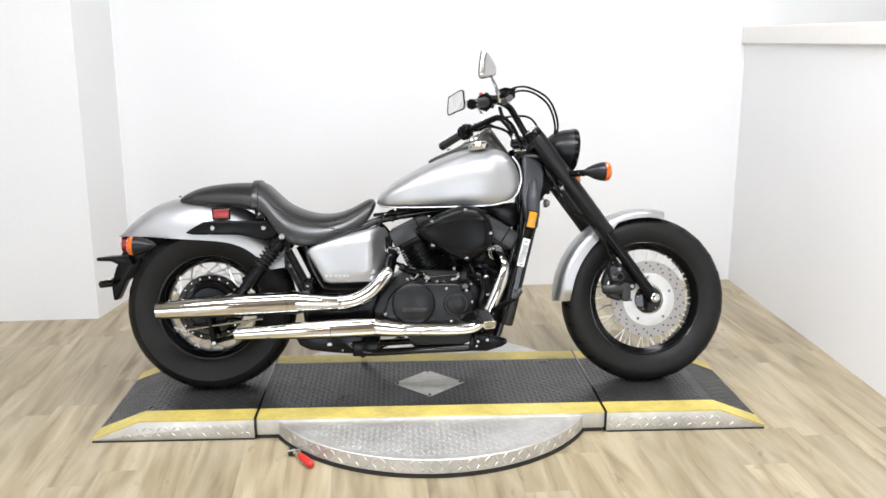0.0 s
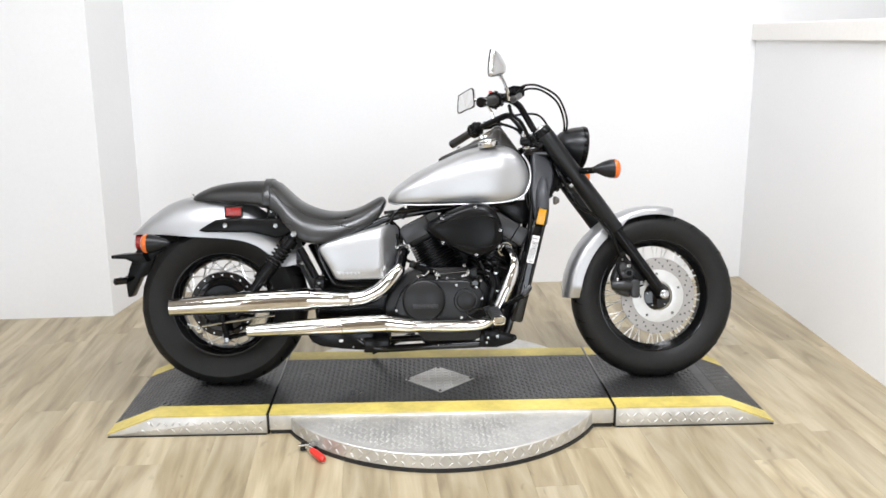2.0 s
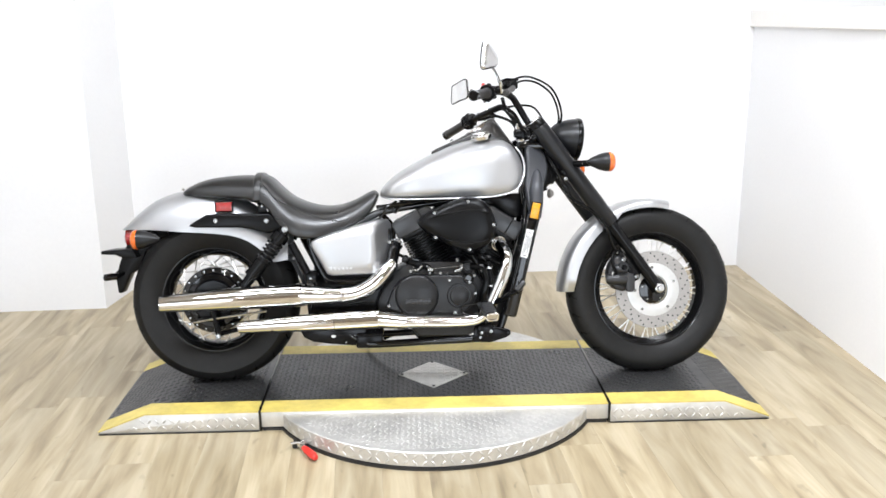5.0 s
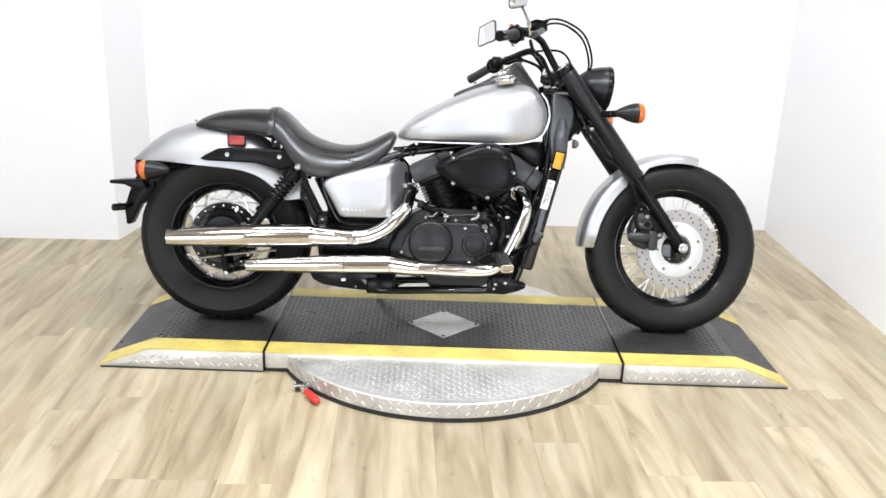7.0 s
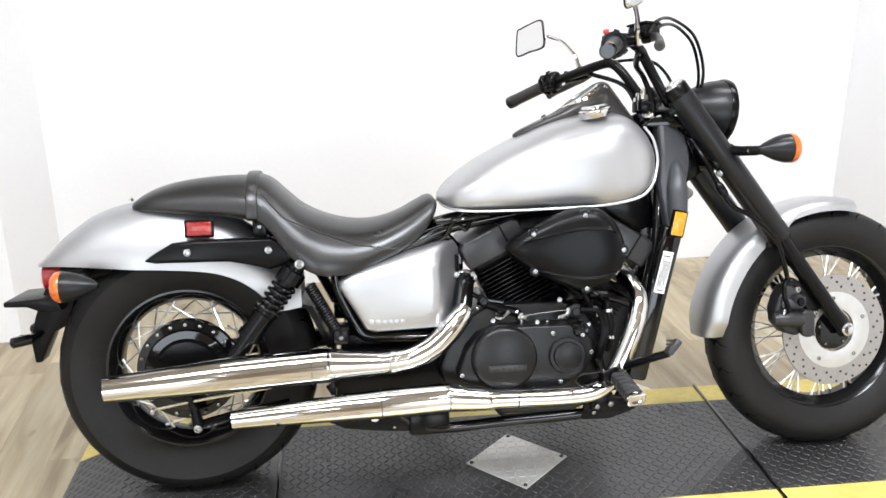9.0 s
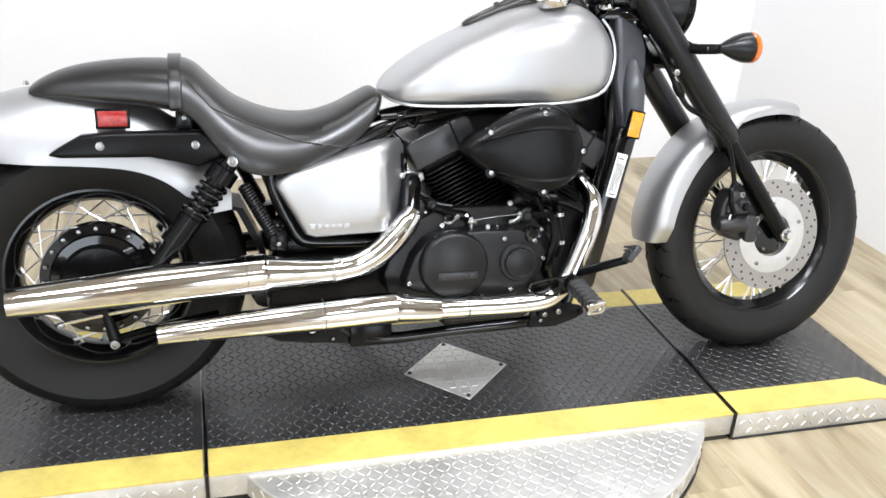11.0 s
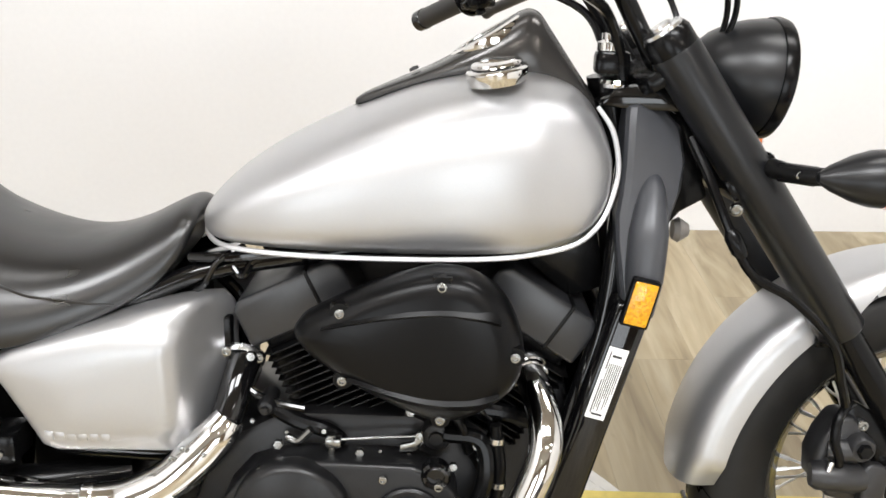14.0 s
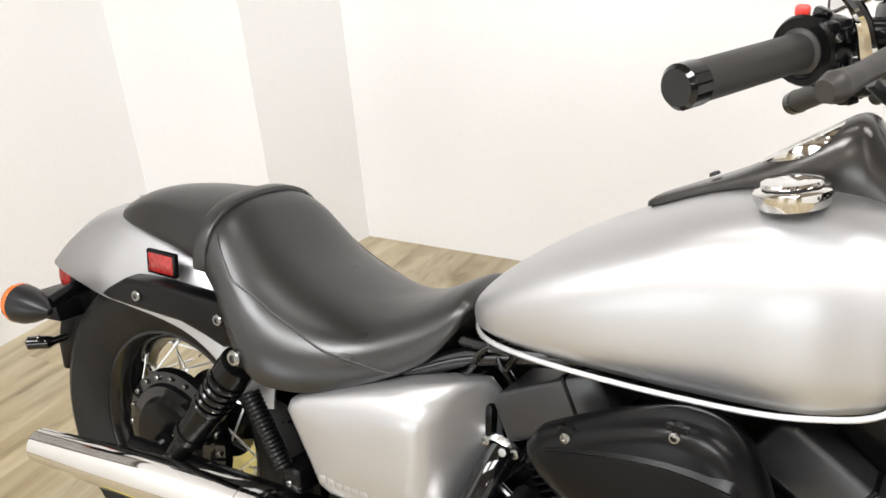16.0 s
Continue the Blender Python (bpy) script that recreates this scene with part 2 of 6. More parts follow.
def prism(outline, z0, z1, bevel=0.0, segments=2, axis="z", bm=None):
    """A flat outline of (u, v) pushed from z0 to z1 along an axis; for axis y: u is x and v is z."""
    own = bmesh.new()

    def put(u, v, w):
        return {"z": (u, v, w), "y": (u, w, v), "x": (w, u, v)}[axis]

    low = [own.verts.new(put(u, v, z0)) for u, v in outline]
    high = [own.verts.new(put(u, v, z1)) for u, v in outline]
    own.faces.new(low)
    own.faces.new(high[::-1])
    k = len(low)
    for i in range(k):
        own.faces.new((low[i], high[i], high[(i + 1) % k], low[(i + 1) % k]))
    bmesh.ops.recalc_face_normals(own, faces=own.faces)
    if bevel:
        edges = [e for e in own.edges if e.calc_face_angle(0) > 0.6]
        bmesh.ops.bevel(own, geom=edges, offset=bevel, segments=segments, affect="EDGES", profile=0.5, clamp_overlap=True)
    return merge(own, bm)


def lathe(profile, seg=32, axis="y", at=(0, 0, 0), m=None, bm=None, closed=False):
    """Turns (radius, along) pairs about an axis."""
    own = bmesh.new()
    rings = []
    for r, h in profile:
        ring = []
        for k in range(seg):
            a = 2 * math.pi * k / seg
            c, s = r * math.cos(a), r * math.sin(a)
            ring.append(own.verts.new({"y": (c, h, s), "z": (c, s, h), "x": (h, c, s)}[axis]))
        rings.append(ring)
    pairs = list(zip(rings, rings[1:])) + ([(rings[-1], rings[0])] if closed else [])
    for a, b in pairs:
        for k in range(seg):
            own.faces.new((a[k], a[(k + 1) % seg], b[(k + 1) % seg], b[k]))
    if not closed:
        own.faces.new(rings[0])
        own.faces.new(rings[-1])
    bmesh.ops.remove_doubles(own, verts=own.verts, dist=1e-6)
    bmesh.ops.recalc_face_normals(own, faces=own.faces)
    if m is not None:
        bmesh.ops.transform(own, matrix=m, verts=own.verts)
    bmesh.ops.translate(own, vec=at, verts=own.verts)
    return merge(own, bm)


def spline(points, steps=8):
    """A smooth line through points (Catmull-Rom)."""
    p = [Vector(q) for q in points]
    p = [2 * p[0] - p[1], *p, 2 * p[-1] - p[-2]]
    out = []
    for i in range(1, len(p) - 2):
        for k in range(steps):
            t = k / steps
            a, b, c, d = p[i - 1], p[i], p[i + 1], p[i + 2]
            out.append(0.5 * (2 * b + (c - a) * t + (2 * a - 5 * b + 4 * c - d) * t * t + (3 * b - a - 3 * c + d) * t ** 3))
    out.append(p[-2])
    return out


def tube(points, radius, seg=12, steps=8, smooth=True, bm=None, flat=1.0):
    """A round bar along points; radius: one number, or one for each point."""
    line = spline(points, steps) if smooth else [Vector(q) for q in points]
    if isinstance(radius, (int, float)):
        radii = [radius] * len(line)
    else:
        radii = [float(r) for r in np.interp(np.linspace(0, len(radius) - 1, len(line)), range(len(radius)), radius)]
    own = bmesh.new()
    rings, up = [], None
    for i, q in enumerate(line):
        d = (line[min(i + 1, len(line) - 1)] - line[max(i - 1, 0)]).normalized()
        if up is None:
            up = d.orthogonal().normalized()
        up = (up - up.dot(d) * d).normalized()
        side = d.cross(up)
        rings.append([own.verts.new(q + radii[i] * (math.cos(2 * math.pi * k / seg) * up + flat * math.sin(2 * math.pi * k / seg) * side)) for k in range(seg)])
    for a, b in zip(rings, rings[1:]):
        for k in range(seg):
            own.faces.new((a[k], a[(k + 1) % seg], b[(k + 1) % seg], b[k]))
    own.faces.new(rings[0])
    own.faces.new(rings[-1])
    bmesh.ops.recalc_face_normals(own, faces=own.faces)
    return merge(own, bm)


def loft(rings, cap=True, closed=True, bm=None):
    """A skin over rings of equal length."""
    own = bmesh.new()
    vs = [[own.verts.new(p) for p in ring] for ring in rings]
    n = len(vs[0])
    for a, b in zip(vs, vs[1:]):
        for k in range(n if closed else n - 1):
            own.faces.new((a[k], a[(k + 1) % n], b[(k + 1) % n], b[k]))
    if cap and closed:
        own.faces.new(vs[0])
        own.faces.new(vs[-1])
    bmesh.ops.remove_doubles(own, verts=own.verts, dist=1e-6)
    bmesh.ops.recalc_face_normals(own, faces=own.faces)
    return merge(own, bm)


def along(a, b):
    """The pose at a whose z axis points to b."""
    a, b = Vector(a), Vector(b)
    return Matrix.Translation(a) @ (b - a).to_track_quat("Z", "Y").to_matrix().to_4x4()


def lozenges(cells, height, long, wide):
    """Raised tread bars as one mesh: cells of (origin, along, across, up)."""
    verts, faces = [], []
    for o, u, v, w in cells:
        k = len(verts)
        for a, b in ((-1, 0), (-0.35, -1), (0.35, -1), (1, 0), (0.35, 1), (-0.35, 1)):
            verts.append(o + u * (a * long) + v * (b * wide))
        for a, b in ((-0.55, 0), (0.55, 0)):
            verts.append(o + u * (a * long) + w * height)
        faces += [(k, k + 1, k + 6), (k + 1, k + 2, k + 7, k + 6), (k + 2, k + 3, k + 7),
                  (k + 3, k + 4, k + 7), (k + 4, k + 5, k + 6, k + 7), (k + 5, k, k + 6)]
    me = bpy.data.meshes.new("tread")
    me.from_pydata([tuple(v) for v in verts], [], faces)
    return me


def tread(origin, ax, ay, nx, ny, pitch, inside=lambda u, v: True, height=0.0016, long=0.0108, wide=0.0034):
    """Bars on a plane, turned to and fro from one to the next."""
    ax, ay = Vector(ax).normalized(), Vector(ay).normalized()
    up = ax.cross(ay)
    cells = []
    for i in range(nx):
        for j in range(ny):
            u, v = (i + 0.5) * pitch, (j + 0.5) * pitch
            if not inside(u, v):
                continue
            s = 1 if (i + j) % 2 else -1
            d = (ax + s * ay).normalized()
            cells.append((Vector(origin) + u * ax + v * ay, d, up.cross(d), up))
    return cells, height, long, wide

# ---- the room ----
M_WOODFLOOR = material("far_floor", (0.37, 0.31, 0.215), 0.45, grain=0.2, grain_scale=6, stretch=(6, 1, 1))
# Corner of the back wall with the half wall, and the room's own axes.
C = Matrix.Translation((1.826, 1.655, 0)) @ Matrix.Rotation(radians(ROOM_TURN), 4, "Z")
BACK_W, BOOTH_Y, FRONT_Y = 3.415, -4.1, -9.6


def setting(name, bm, mat, label, category, m=None):
    ob = part(name, bm, mat, None, "", smooth=False, m=m or C)
    return tagged(ob, label=label, category=category, kind="structure")


setting("wall_back", box_bm(BACK_W + 0.3 + 1.75, 0.12, CEIL, ((-BACK_W - 0.3 + 1.75) / 2, 0.06, CEIL / 2)), M_WALL, "plain white painted back wall of the showroom", "wall")
# the half wall with its cap, open above
HALF = C @ Matrix.Rotation(radians(-3.6), 4, "Z")
setting("wall_half", box_bm(0.12, -BOOTH_Y, 1.36, (0.061, BOOTH_Y / 2, 0.68)), M_WALL, "white painted half wall beside the motorcycle stand", "wall", HALF)
setting("trim_cap", box_bm(0.17, -BOOTH_Y, 0.09, (0.061, BOOTH_Y / 2 - 0.002, 1.405), bevel=0.006), M_TRIM, "painted wooden cap on the half wall", "trim", HALF)
setting("wall_side", box_bm(0.12, -BOOTH_Y, CEIL, (1.80, BOOTH_Y / 2, CEIL / 2)), M_WALL, "white wall beyond the half wall", "wall")
# the jutting wall and the long wall with the mesh panel
JUT = 0.41
setting("wall_jut", prism([(-BACK_W, 0.0), (-BACK_W - 0.075, -JUT), (-BACK_W - 0.68, -JUT), (-BACK_W - 0.68, 0.0)], 0.0, CEIL), M_WALL, "white wall that juts out beside the back wall", "wall")
setting("wall_left", box_bm(0.12, -BOOTH_Y - JUT, CEIL, (-BACK_W - 0.724, (BOOTH_Y - JUT) / 2, CEIL / 2)), M_WALL, "long white wall with a steel mesh panel on it", "wall")
# the dim showroom behind the camera
setting("wall_front", box_bm(13.0, 0.12, CEIL, (-1.7, FRONT_Y - 0.06, CEIL / 2)), M_FAR, "taupe wall around the shop window", "wall")
setting("wall_east", box_bm(0.12, -FRONT_Y + 0.3, CEIL, (4.8, FRONT_Y / 2, CEIL / 2)), M_FAR, "taupe side wall of the showroom", "wall")
setting("wall_west", box_bm(0.12, -FRONT_Y + 0.3, CEIL, (-8.2, FRONT_Y / 2, CEIL / 2)), M_FAR, "taupe side wall of the showroom", "wall")
setting("wall_north", box_bm(13.0, 0.12, CEIL, (-1.7, 0.26, CEIL / 2)), M_FAR, "taupe wall behind the white booth", "wall")
setting("ceiling", box_bm(13.2, -FRONT_Y + 0.6, 0.1, (-1.7, FRONT_Y / 2, CEIL + 0.05)), M_CEIL, "flat grey ceiling", "ceiling")
floor = setting("floor", box_bm(13.2, -FRONT_Y + 0.6, 0.1, (-1.7, FRONT_Y / 2, -0.056)), M_WOODFLOOR, "pale oak vinyl plank floor", "floor")

# ---- the turntable stand ----
TOP = 0.072
CX, CY = 0.0, -0.085
Y0, Y1 = -0.388, 0.260
stand = empty("display_turntable")
tagged(stand, "motorcycle turntable of aluminium tread plate with black deck", "turntable")
TAPE = 0.092
DISC_R = 0.622


END = {-1: 1.199, 1: 1.215}


def ramp_outline(s):
    e = END[s]
    return [(s * 0.629, 0.004), (s * e, 0.004), (s * e, 0.008), (s * (e - 0.17), TOP), (s * 0.629, TOP)]


# the round table
disc = part("disc", lathe([(0.0, 0.012), (DISC_R - 0.004, 0.012), (DISC_R, 0.014), (DISC_R, TOP - 0.011), (DISC_R - 0.003, TOP - 0.008), (0.0, TOP - 0.008)], 128, "z", (CX, CY, 0)), M_PLATE, stand, "round aluminium tread plate table")
part("base_ring", lathe([(0.0, 0.0), (DISC_R + 0.004, 0.0), (DISC_R + 0.004, 0.011), (0.0, 0.011)], 96, "z", (CX, CY, 0)), M_GAP, stand, "black base ring")
deck = part("deck", box_bm(1.243, Y1 - Y0, TOP - 0.016, (0, (Y0 + Y1) / 2, 0.012 + (TOP - 0.016) / 2 + 0.004), bevel=0.002), M_PLATE, stand, "aluminium tread plate deck")
deck_mat = part("deck_mat", box_bm(1.243, Y1 - Y0 - 2 * TAPE, 0.004, (0, (Y0 + Y1) / 2, TOP + 0.002)), M_MAT, stand, "black painted tread plate")
part("deck_foot", box_bm(1.235, Y1 - Y0 - 0.01, 0.014, (0, (Y0 + Y1) / 2, 0.007)), M_GAP, stand, "black underside")
for y in (Y0 + TAPE / 2, Y1 - TAPE / 2):
    part("edge_tape", box_bm(1.243, TAPE, 0.0045, (0, y, TOP + 0.00225), bevel=0.0008, segments=1), M_YELLOW, stand, "yellow painted edge strip")
for s in (-1, 1):
    ramp = part("ramp", prism(ramp_outline(s), Y0, Y1, axis="y", bevel=0.002), M_PLATE, stand, "sloping aluminium tread plate end ramp")
    part("ramp_foot", box_bm(END[s] - 0.635, Y1 - Y0 + 0.006, 0.004, (s * (END[s] + 0.629) / 2, (Y0 + Y1) / 2, 0.002)), M_GAP, ramp, "black underside")
    for name, ya, yb, mat, t in (("mat", Y0 + TAPE, Y1 - TAPE, M_MAT, 0.004), ("tape", Y0, Y0 + TAPE, M_YELLOW, 0.0045), ("tape", Y1 - TAPE, Y1, M_YELLOW, 0.0045)):
        k = END[s] - 1.215
        flat_slope = [(s * 0.632, TOP), (s * (1.046 + k), TOP), (s * (1.213 + k), 0.0085), (s * (1.214 + k), 0.0085 + t), (s * (1.0465 + k), TOP + t), (s * 0.632, TOP + t)]
        part(name, prism(flat_slope, ya, yb, axis="y"), mat, ramp, "yellow painted edge strip" if name == "tape" else "black painted tread plate")
    part("gap_strip", box_bm(0.0085, Y1 - Y0 + 0.010, TOP + 0.007, (s * 0.6255, (Y0 + Y1) / 2, TOP / 2 + 0.0065), bevel=0.003), M_GLOSS, stand, "glossy black rubber strip in the joint")

PITCH = 0.0190


@lru_cache(None)
def bar_mesh(mat, height, long, wide):
    me = lozenges([(Vector(), Vector((1, 0, 0)), Vector((0, 1, 0)), Vector((0, 0, 1)))], height, long, wide)
    me.materials.append(bpy.data.materials[mat])
    return me


def bars(made, mat, parent, single=0):
    """Raised bars: the front rows one by one, the rest as one relief."""
    cells, height, long, wide = made
    cells = sorted(cells, key=lambda c: (round(c[0].y, 3), c[0].x))
    for o, u, v, up in cells[:single]:
        m = Matrix((u, v, up)).transposed().to_4x4()
        m.translation = o
        share("tread_bar", bar_mesh(mat.name, height, long, wide), parent, m)
    me = lozenges(cells[single:], height, long, wide)
    me.materials.append(mat)
    ob = new("tread", me)
    ob.parent = parent
    return tagged(ob, kind="stuff")


w = Y1 - Y0 - 2 * TAPE
bars(tread((-0.6215, Y0 + TAPE, TOP + 0.004), (1, 0, 0), (0, 1, 0), int(1.243 / PITCH), int(w / PITCH), PITCH), M_MAT, deck_mat, 260)
for ob in [o for o in stand.children if o.name.startswith("ramp")]:
    s = 1 if ob.data.vertices[0].co.x > 0 else -1
    x0 = 0.634 if s > 0 else -1.029
    mat_ob = [c for c in ob.children if c.name.startswith("mat")][0]
    bars(tread((x0, Y0 + TAPE, TOP + 0.004), (1, 0, 0), (0, 1, 0), int(0.395 / PITCH), int(w / PITCH), PITCH), M_MAT, mat_ob)
    d = Vector((s * 0.1675, 0, -(TOP - 0.0085)))
    o = Vector((s * (END[s] - 0.1685), (Y0 + TAPE) if s > 0 else (Y1 - TAPE), TOP + 0.004))
    bars(tread(o, d, (0, s, 0), int(d.length / PITCH), int(w / PITCH), PITCH), M_MAT, mat_ob)
    # near and far flanks
    for y, sy in ((Y0 - 0.0003, -1), (Y1 + 0.0003, 1)):
        org = Vector((0.634 if sy < 0 else 1.2, y, 0.008)) if s > 0 else Vector((-1.184 if sy < 0 else -0.634, y, 0.008))
        def room_for(u, v, s=s, sy=sy, x=org.x):
            px = abs(x + (u if sy < 0 else -u))
            return v + 0.018 < TOP - 0.010 - max(0, px - END[s] + 0.17) * 0.38
        bars(tread(org, (1 if sy < 0 else -1, 0, 0), (0, 0, 1), int(0.57 / 0.026), 2, 0.026, room_for, 0.0026), M_PLATE, ob)


def on_disc(u, v):
    x, y = -0.62 + u, -0.70 + v
    return math.hypot(x, y - CY) < DISC_R - 0.022 and not (Y0 - 0.012 < y < Y1 + 0.012)


bars(tread((-0.62, -0.70, TOP - 0.008), (1, 0, 0), (0, 1, 0), int(1.24 / PITCH), int(1.24 / PITCH), PITCH, on_disc, 0.0012, 0.0098, 0.0026), M_PLATE, disc, 280)
cells = []
for k in range(int(2 * math.pi * DISC_R / 0.031)):
    a = 2 * math.pi * k / int(2 * math.pi * DISC_R / 0.031)
    if abs(math.sin(a) * DISC_R) < 0.26:
        continue
    for j in range(2):
        out = Vector((math.cos(a), math.sin(a), 0))
        t = Vector((-out.y, out.x, 0))
        d = (t + (1 if (k + j) % 2 else -1) * Vector((0, 0, 1))).normalized()
        cells.append((Vector((CX, CY, 0.026 + 0.024 * j)) + out * (DISC_R + 0.0002), d, out.cross(d), out))
bars((cells, 0.0024, 0.012, 0.004), M_PLATE, disc)
for s in (-1, 1):
    bars(tread((0.545 if s > 0 else -0.617, Y0 + 0.0017, 0.02), (1, 0, 0), (0, 0, 1), 2, 1, 0.031, height=0.0026), M_PLATE, deck)

# diamond of bare plate screwed on the deck
dia = part("cover_plate", prism([(-0.138, -0.083), (-0.002, -0.218), (0.137, -0.083), (-0.002, 0.052)], TOP + 0.0042, TOP + 0.0075, bevel=0.0012, segments=1), M_PLATE, stand, "diamond-shaped bare aluminium cover plate")
bars(tread((-0.002, -0.218 + 0.011, TOP + 0.0075), (1, 1, 0), (-1, 1, 0), 9, 9, 0.0203, height=0.0013, long=0.0104, wide=0.0028), M_PLATE, dia, 81)
for sx, sy in ((-0.122, -0.083), (0.121, -0.083), (-0.002, -0.203), (-0.002, 0.037)):
    part("screw", lathe([(0.0, 0), (0.006, 0), (0.005, 0.0025), (0.0, 0.003)], 12, "z", (sx, sy, TOP + 0.0078)), M_IRON, dia)

# toggle clamp with its red grip on the rim
clamp = empty("toggle_clamp", None, pose(-0.47, -0.553, 0.0, 0, 0, -38))
tagged(clamp, "steel toggle clamp with a red vinyl grip on the floor", "clamp")
part("base_plate", box_bm(0.05, 0.03, 0.006, (0, 0.03, 0.003), bevel=0.001), M_STEEL, clamp)
part("bracket", box_bm(0.012, 0.03, 0.03, (0, 0.02, 0.021), bevel=0.002), M_STEEL, clamp)
part("lever", tube([(-0.035, 0.0, 0.022), (0.0, 0.008, 0.03), (0.03, 0.0, 0.022)], 0.005, 8), M_STEEL, clamp)
part("spindle", lathe([(0.0, 0), (0.009, 0), (0.009, 0.012), (0.004, 0.013), (0.004, 0.03), (0.0, 0.03)], 14, "z", (-0.03, 0.01, 0.004)), M_IRON, clamp)
part("grip", tube([(0.022, 0.0, 0.022), (0.045, -0.006, 0.02), (0.085, -0.016, 0.016), (0.098, -0.019, 0.015)], [0.009, 0.0125, 0.013, 0.008], 12), M_RED_GRIP, clamp, "red vinyl dipped grip")

# ---- the motorcycle: x to its front, y to its left, z up from the tyres' contact ----
bike = empty("motorcycle", None, pose(0, -0.069, TOP + 0.004, -10.6, 0, 0))
tagged(bike, "silver and black cruiser motorcycle leaning on the turntable", "motorcycle")
RAKE = math.atan2(0.452, 0.633)
HEAD = Vector((0.395, 0, 0.93))
STEER = Matrix.Translation(HEAD + Vector((0.0, 0.006, 0))) @ Matrix.Rotation(radians(4.5), 4, Vector((-math.sin(RAKE), 0, math.cos(RAKE)))) @ Matrix.Translation(-HEAD)
FRONT, REAR = Vector((0.845, 0, 0.317)), Vector((-0.826, 0, 0.312))


def mesh_of(bm, mat, angle=35.0):
    ob = part("shared", bm, mat, None, angle=angle)
    me = ob.data
    bpy.data.objects.remove(ob)
    return me


BOLT = mesh_of(lathe([(0.0, -0.004), (0.0062, -0.004), (0.0064, 0.003), (0.0055, 0.0042), (0.0034, 0.0044), (0.0030, 0.0016), (0.0, 0.0016)], 14, "z"), M_BOLT)
BOLT_DARK = mesh_of(lathe([(0.0, -0.004), (0.0075, -0.004), (0.0075, 0.003), (0.006, 0.005), (0.0, 0.005)], 6, "z"), M_SATIN)


def bolt(parent, at, facing=(0, -1, 0), size=1.0, mesh=None):
    at = Vector(at)
    return share("bolt", mesh or BOLT, parent, along(at, at + Vector(facing)) @ Matrix.Scale(size, 4))


def rod(name, a, b, r, mat, parent, label="", seg=14, m=None):
    return part(name, tube([a, b], r, seg, smooth=False), mat, parent, label, m=m)


def superring(x, yc, zm, w, up, down, n=32, e=0.8, eb=0.8):
    """A rounded ring across the bike: half width w, heights over and under zm."""
    ring = []
    for k in range(n):
        a = 2 * math.pi * k / n
        s, c = math.sin(a), math.cos(a)
        ring.append((x, yc + w * math.copysign(abs(s) ** (e if c > 0 else eb), s), zm + (up if c > 0 else down) * math.copysign(abs(c) ** (e if c > 0 else eb), c)))
    return ring


def smooth_rows(rows, n):
    """Rows of numbers made finer along a smooth line."""
    out = []
    k = len(rows)
    arr = np.array(rows, float)
    t = np.linspace(0, k - 1, n)
    for q in t:
        i = min(int(q), k - 2)
        f = q - i
        p0, p1, p2, p3 = arr[max(i - 1, 0)], arr[i], arr[i + 1], arr[min(i + 2, k - 1)]
        out.append([float(v) for v in 0.5 * (2 * p1 + (p2 - p0) * f + (2 * p0 - 5 * p1 + 4 * p2 - p3) * f * f + (3 * p1 - p0 - 3 * p2 + p3) * f ** 3)])
    return out


# ---- wheels ----
def tyre_bm(big, rim, half, seg=96):
    side = [(big, 0.0), (big - 0.0015, half * 0.3), (big - 0.008, half * 0.6), (big - 0.021, half * 0.86), (big - 0.042, half), (big - 0.064, half * 0.96),
            (rim + 0.010, half * 0.80), (rim + 0.002, half * 0.70), (rim - 0.008, half * 0.62)]
    loop = [(r, y) for r, y in side] + [(rim - 0.008, -half * 0.62)] + [(r, -y) for r, y in side[::-1][1:-1]]
    return lathe(loop, seg, "y", closed=True)


def rim_bm(flange, half, seg=96):
    loop = [(flange, half), (flange, half - 0.006), (flange - 0.012, half - 0.008), (flange - 0.018, half - 0.016), (flange - 0.030, half * 0.35), (flange - 0.031, -half * 0.35),
            (flange - 0.018, -half + 0.016), (flange - 0.012, -half + 0.008), (flange, -half + 0.006), (flange, -half), (flange - 0.010, -half - 0.001), (flange - 0.016, -half + 0.004),
            (flange - 0.024, -half + 0.014), (flange - 0.036, -half * 0.35), (flange - 0.037, half * 0.35), (flange - 0.024, half - 0.014), (flange - 0.016, half - 0.004), (flange - 0.010, half + 0.001)]
    return lathe(loop, seg, "y", closed=True)


def groove_shade_mesh(big, half, count):
    """Flat black strips on the tread's shoulders that paint the shade of slanting cuts."""
    own = bmesh.new()
    for k in range(count):
        for s in (-1, 1):
            a0 = 2 * math.pi * (k + (0.5 if s > 0 else 0)) / count
            path = []
            for f, da in ((0.22, 0.0), (0.36, 0.045), (0.48, 0.085), (0.52, 0.055), (0.60, 0.050), (0.70, 0.075), (0.80, 0.095), (0.90, 0.105)):
                y = s * half * f
                r = big - float(np.interp(f, (0, 0.3, 0.6, 0.86, 1.0), (0, 0.0015, 0.008, 0.021, 0.042))) + 0.0006
                path.append(Vector((r * math.cos(a0 + da), y, r * math.sin(a0 + da))))
            for a, b in zip(path, path[1:]):
                d = (b - a).normalized()
                n = Vector((a.x, 0, a.z)).normalized()
                w = d.cross(n).normalized() * 0.0028
                vs = [own.verts.new(p) for p in (a - w, a + w, b + w, b - w)]
                own.faces.new(vs)
    return own


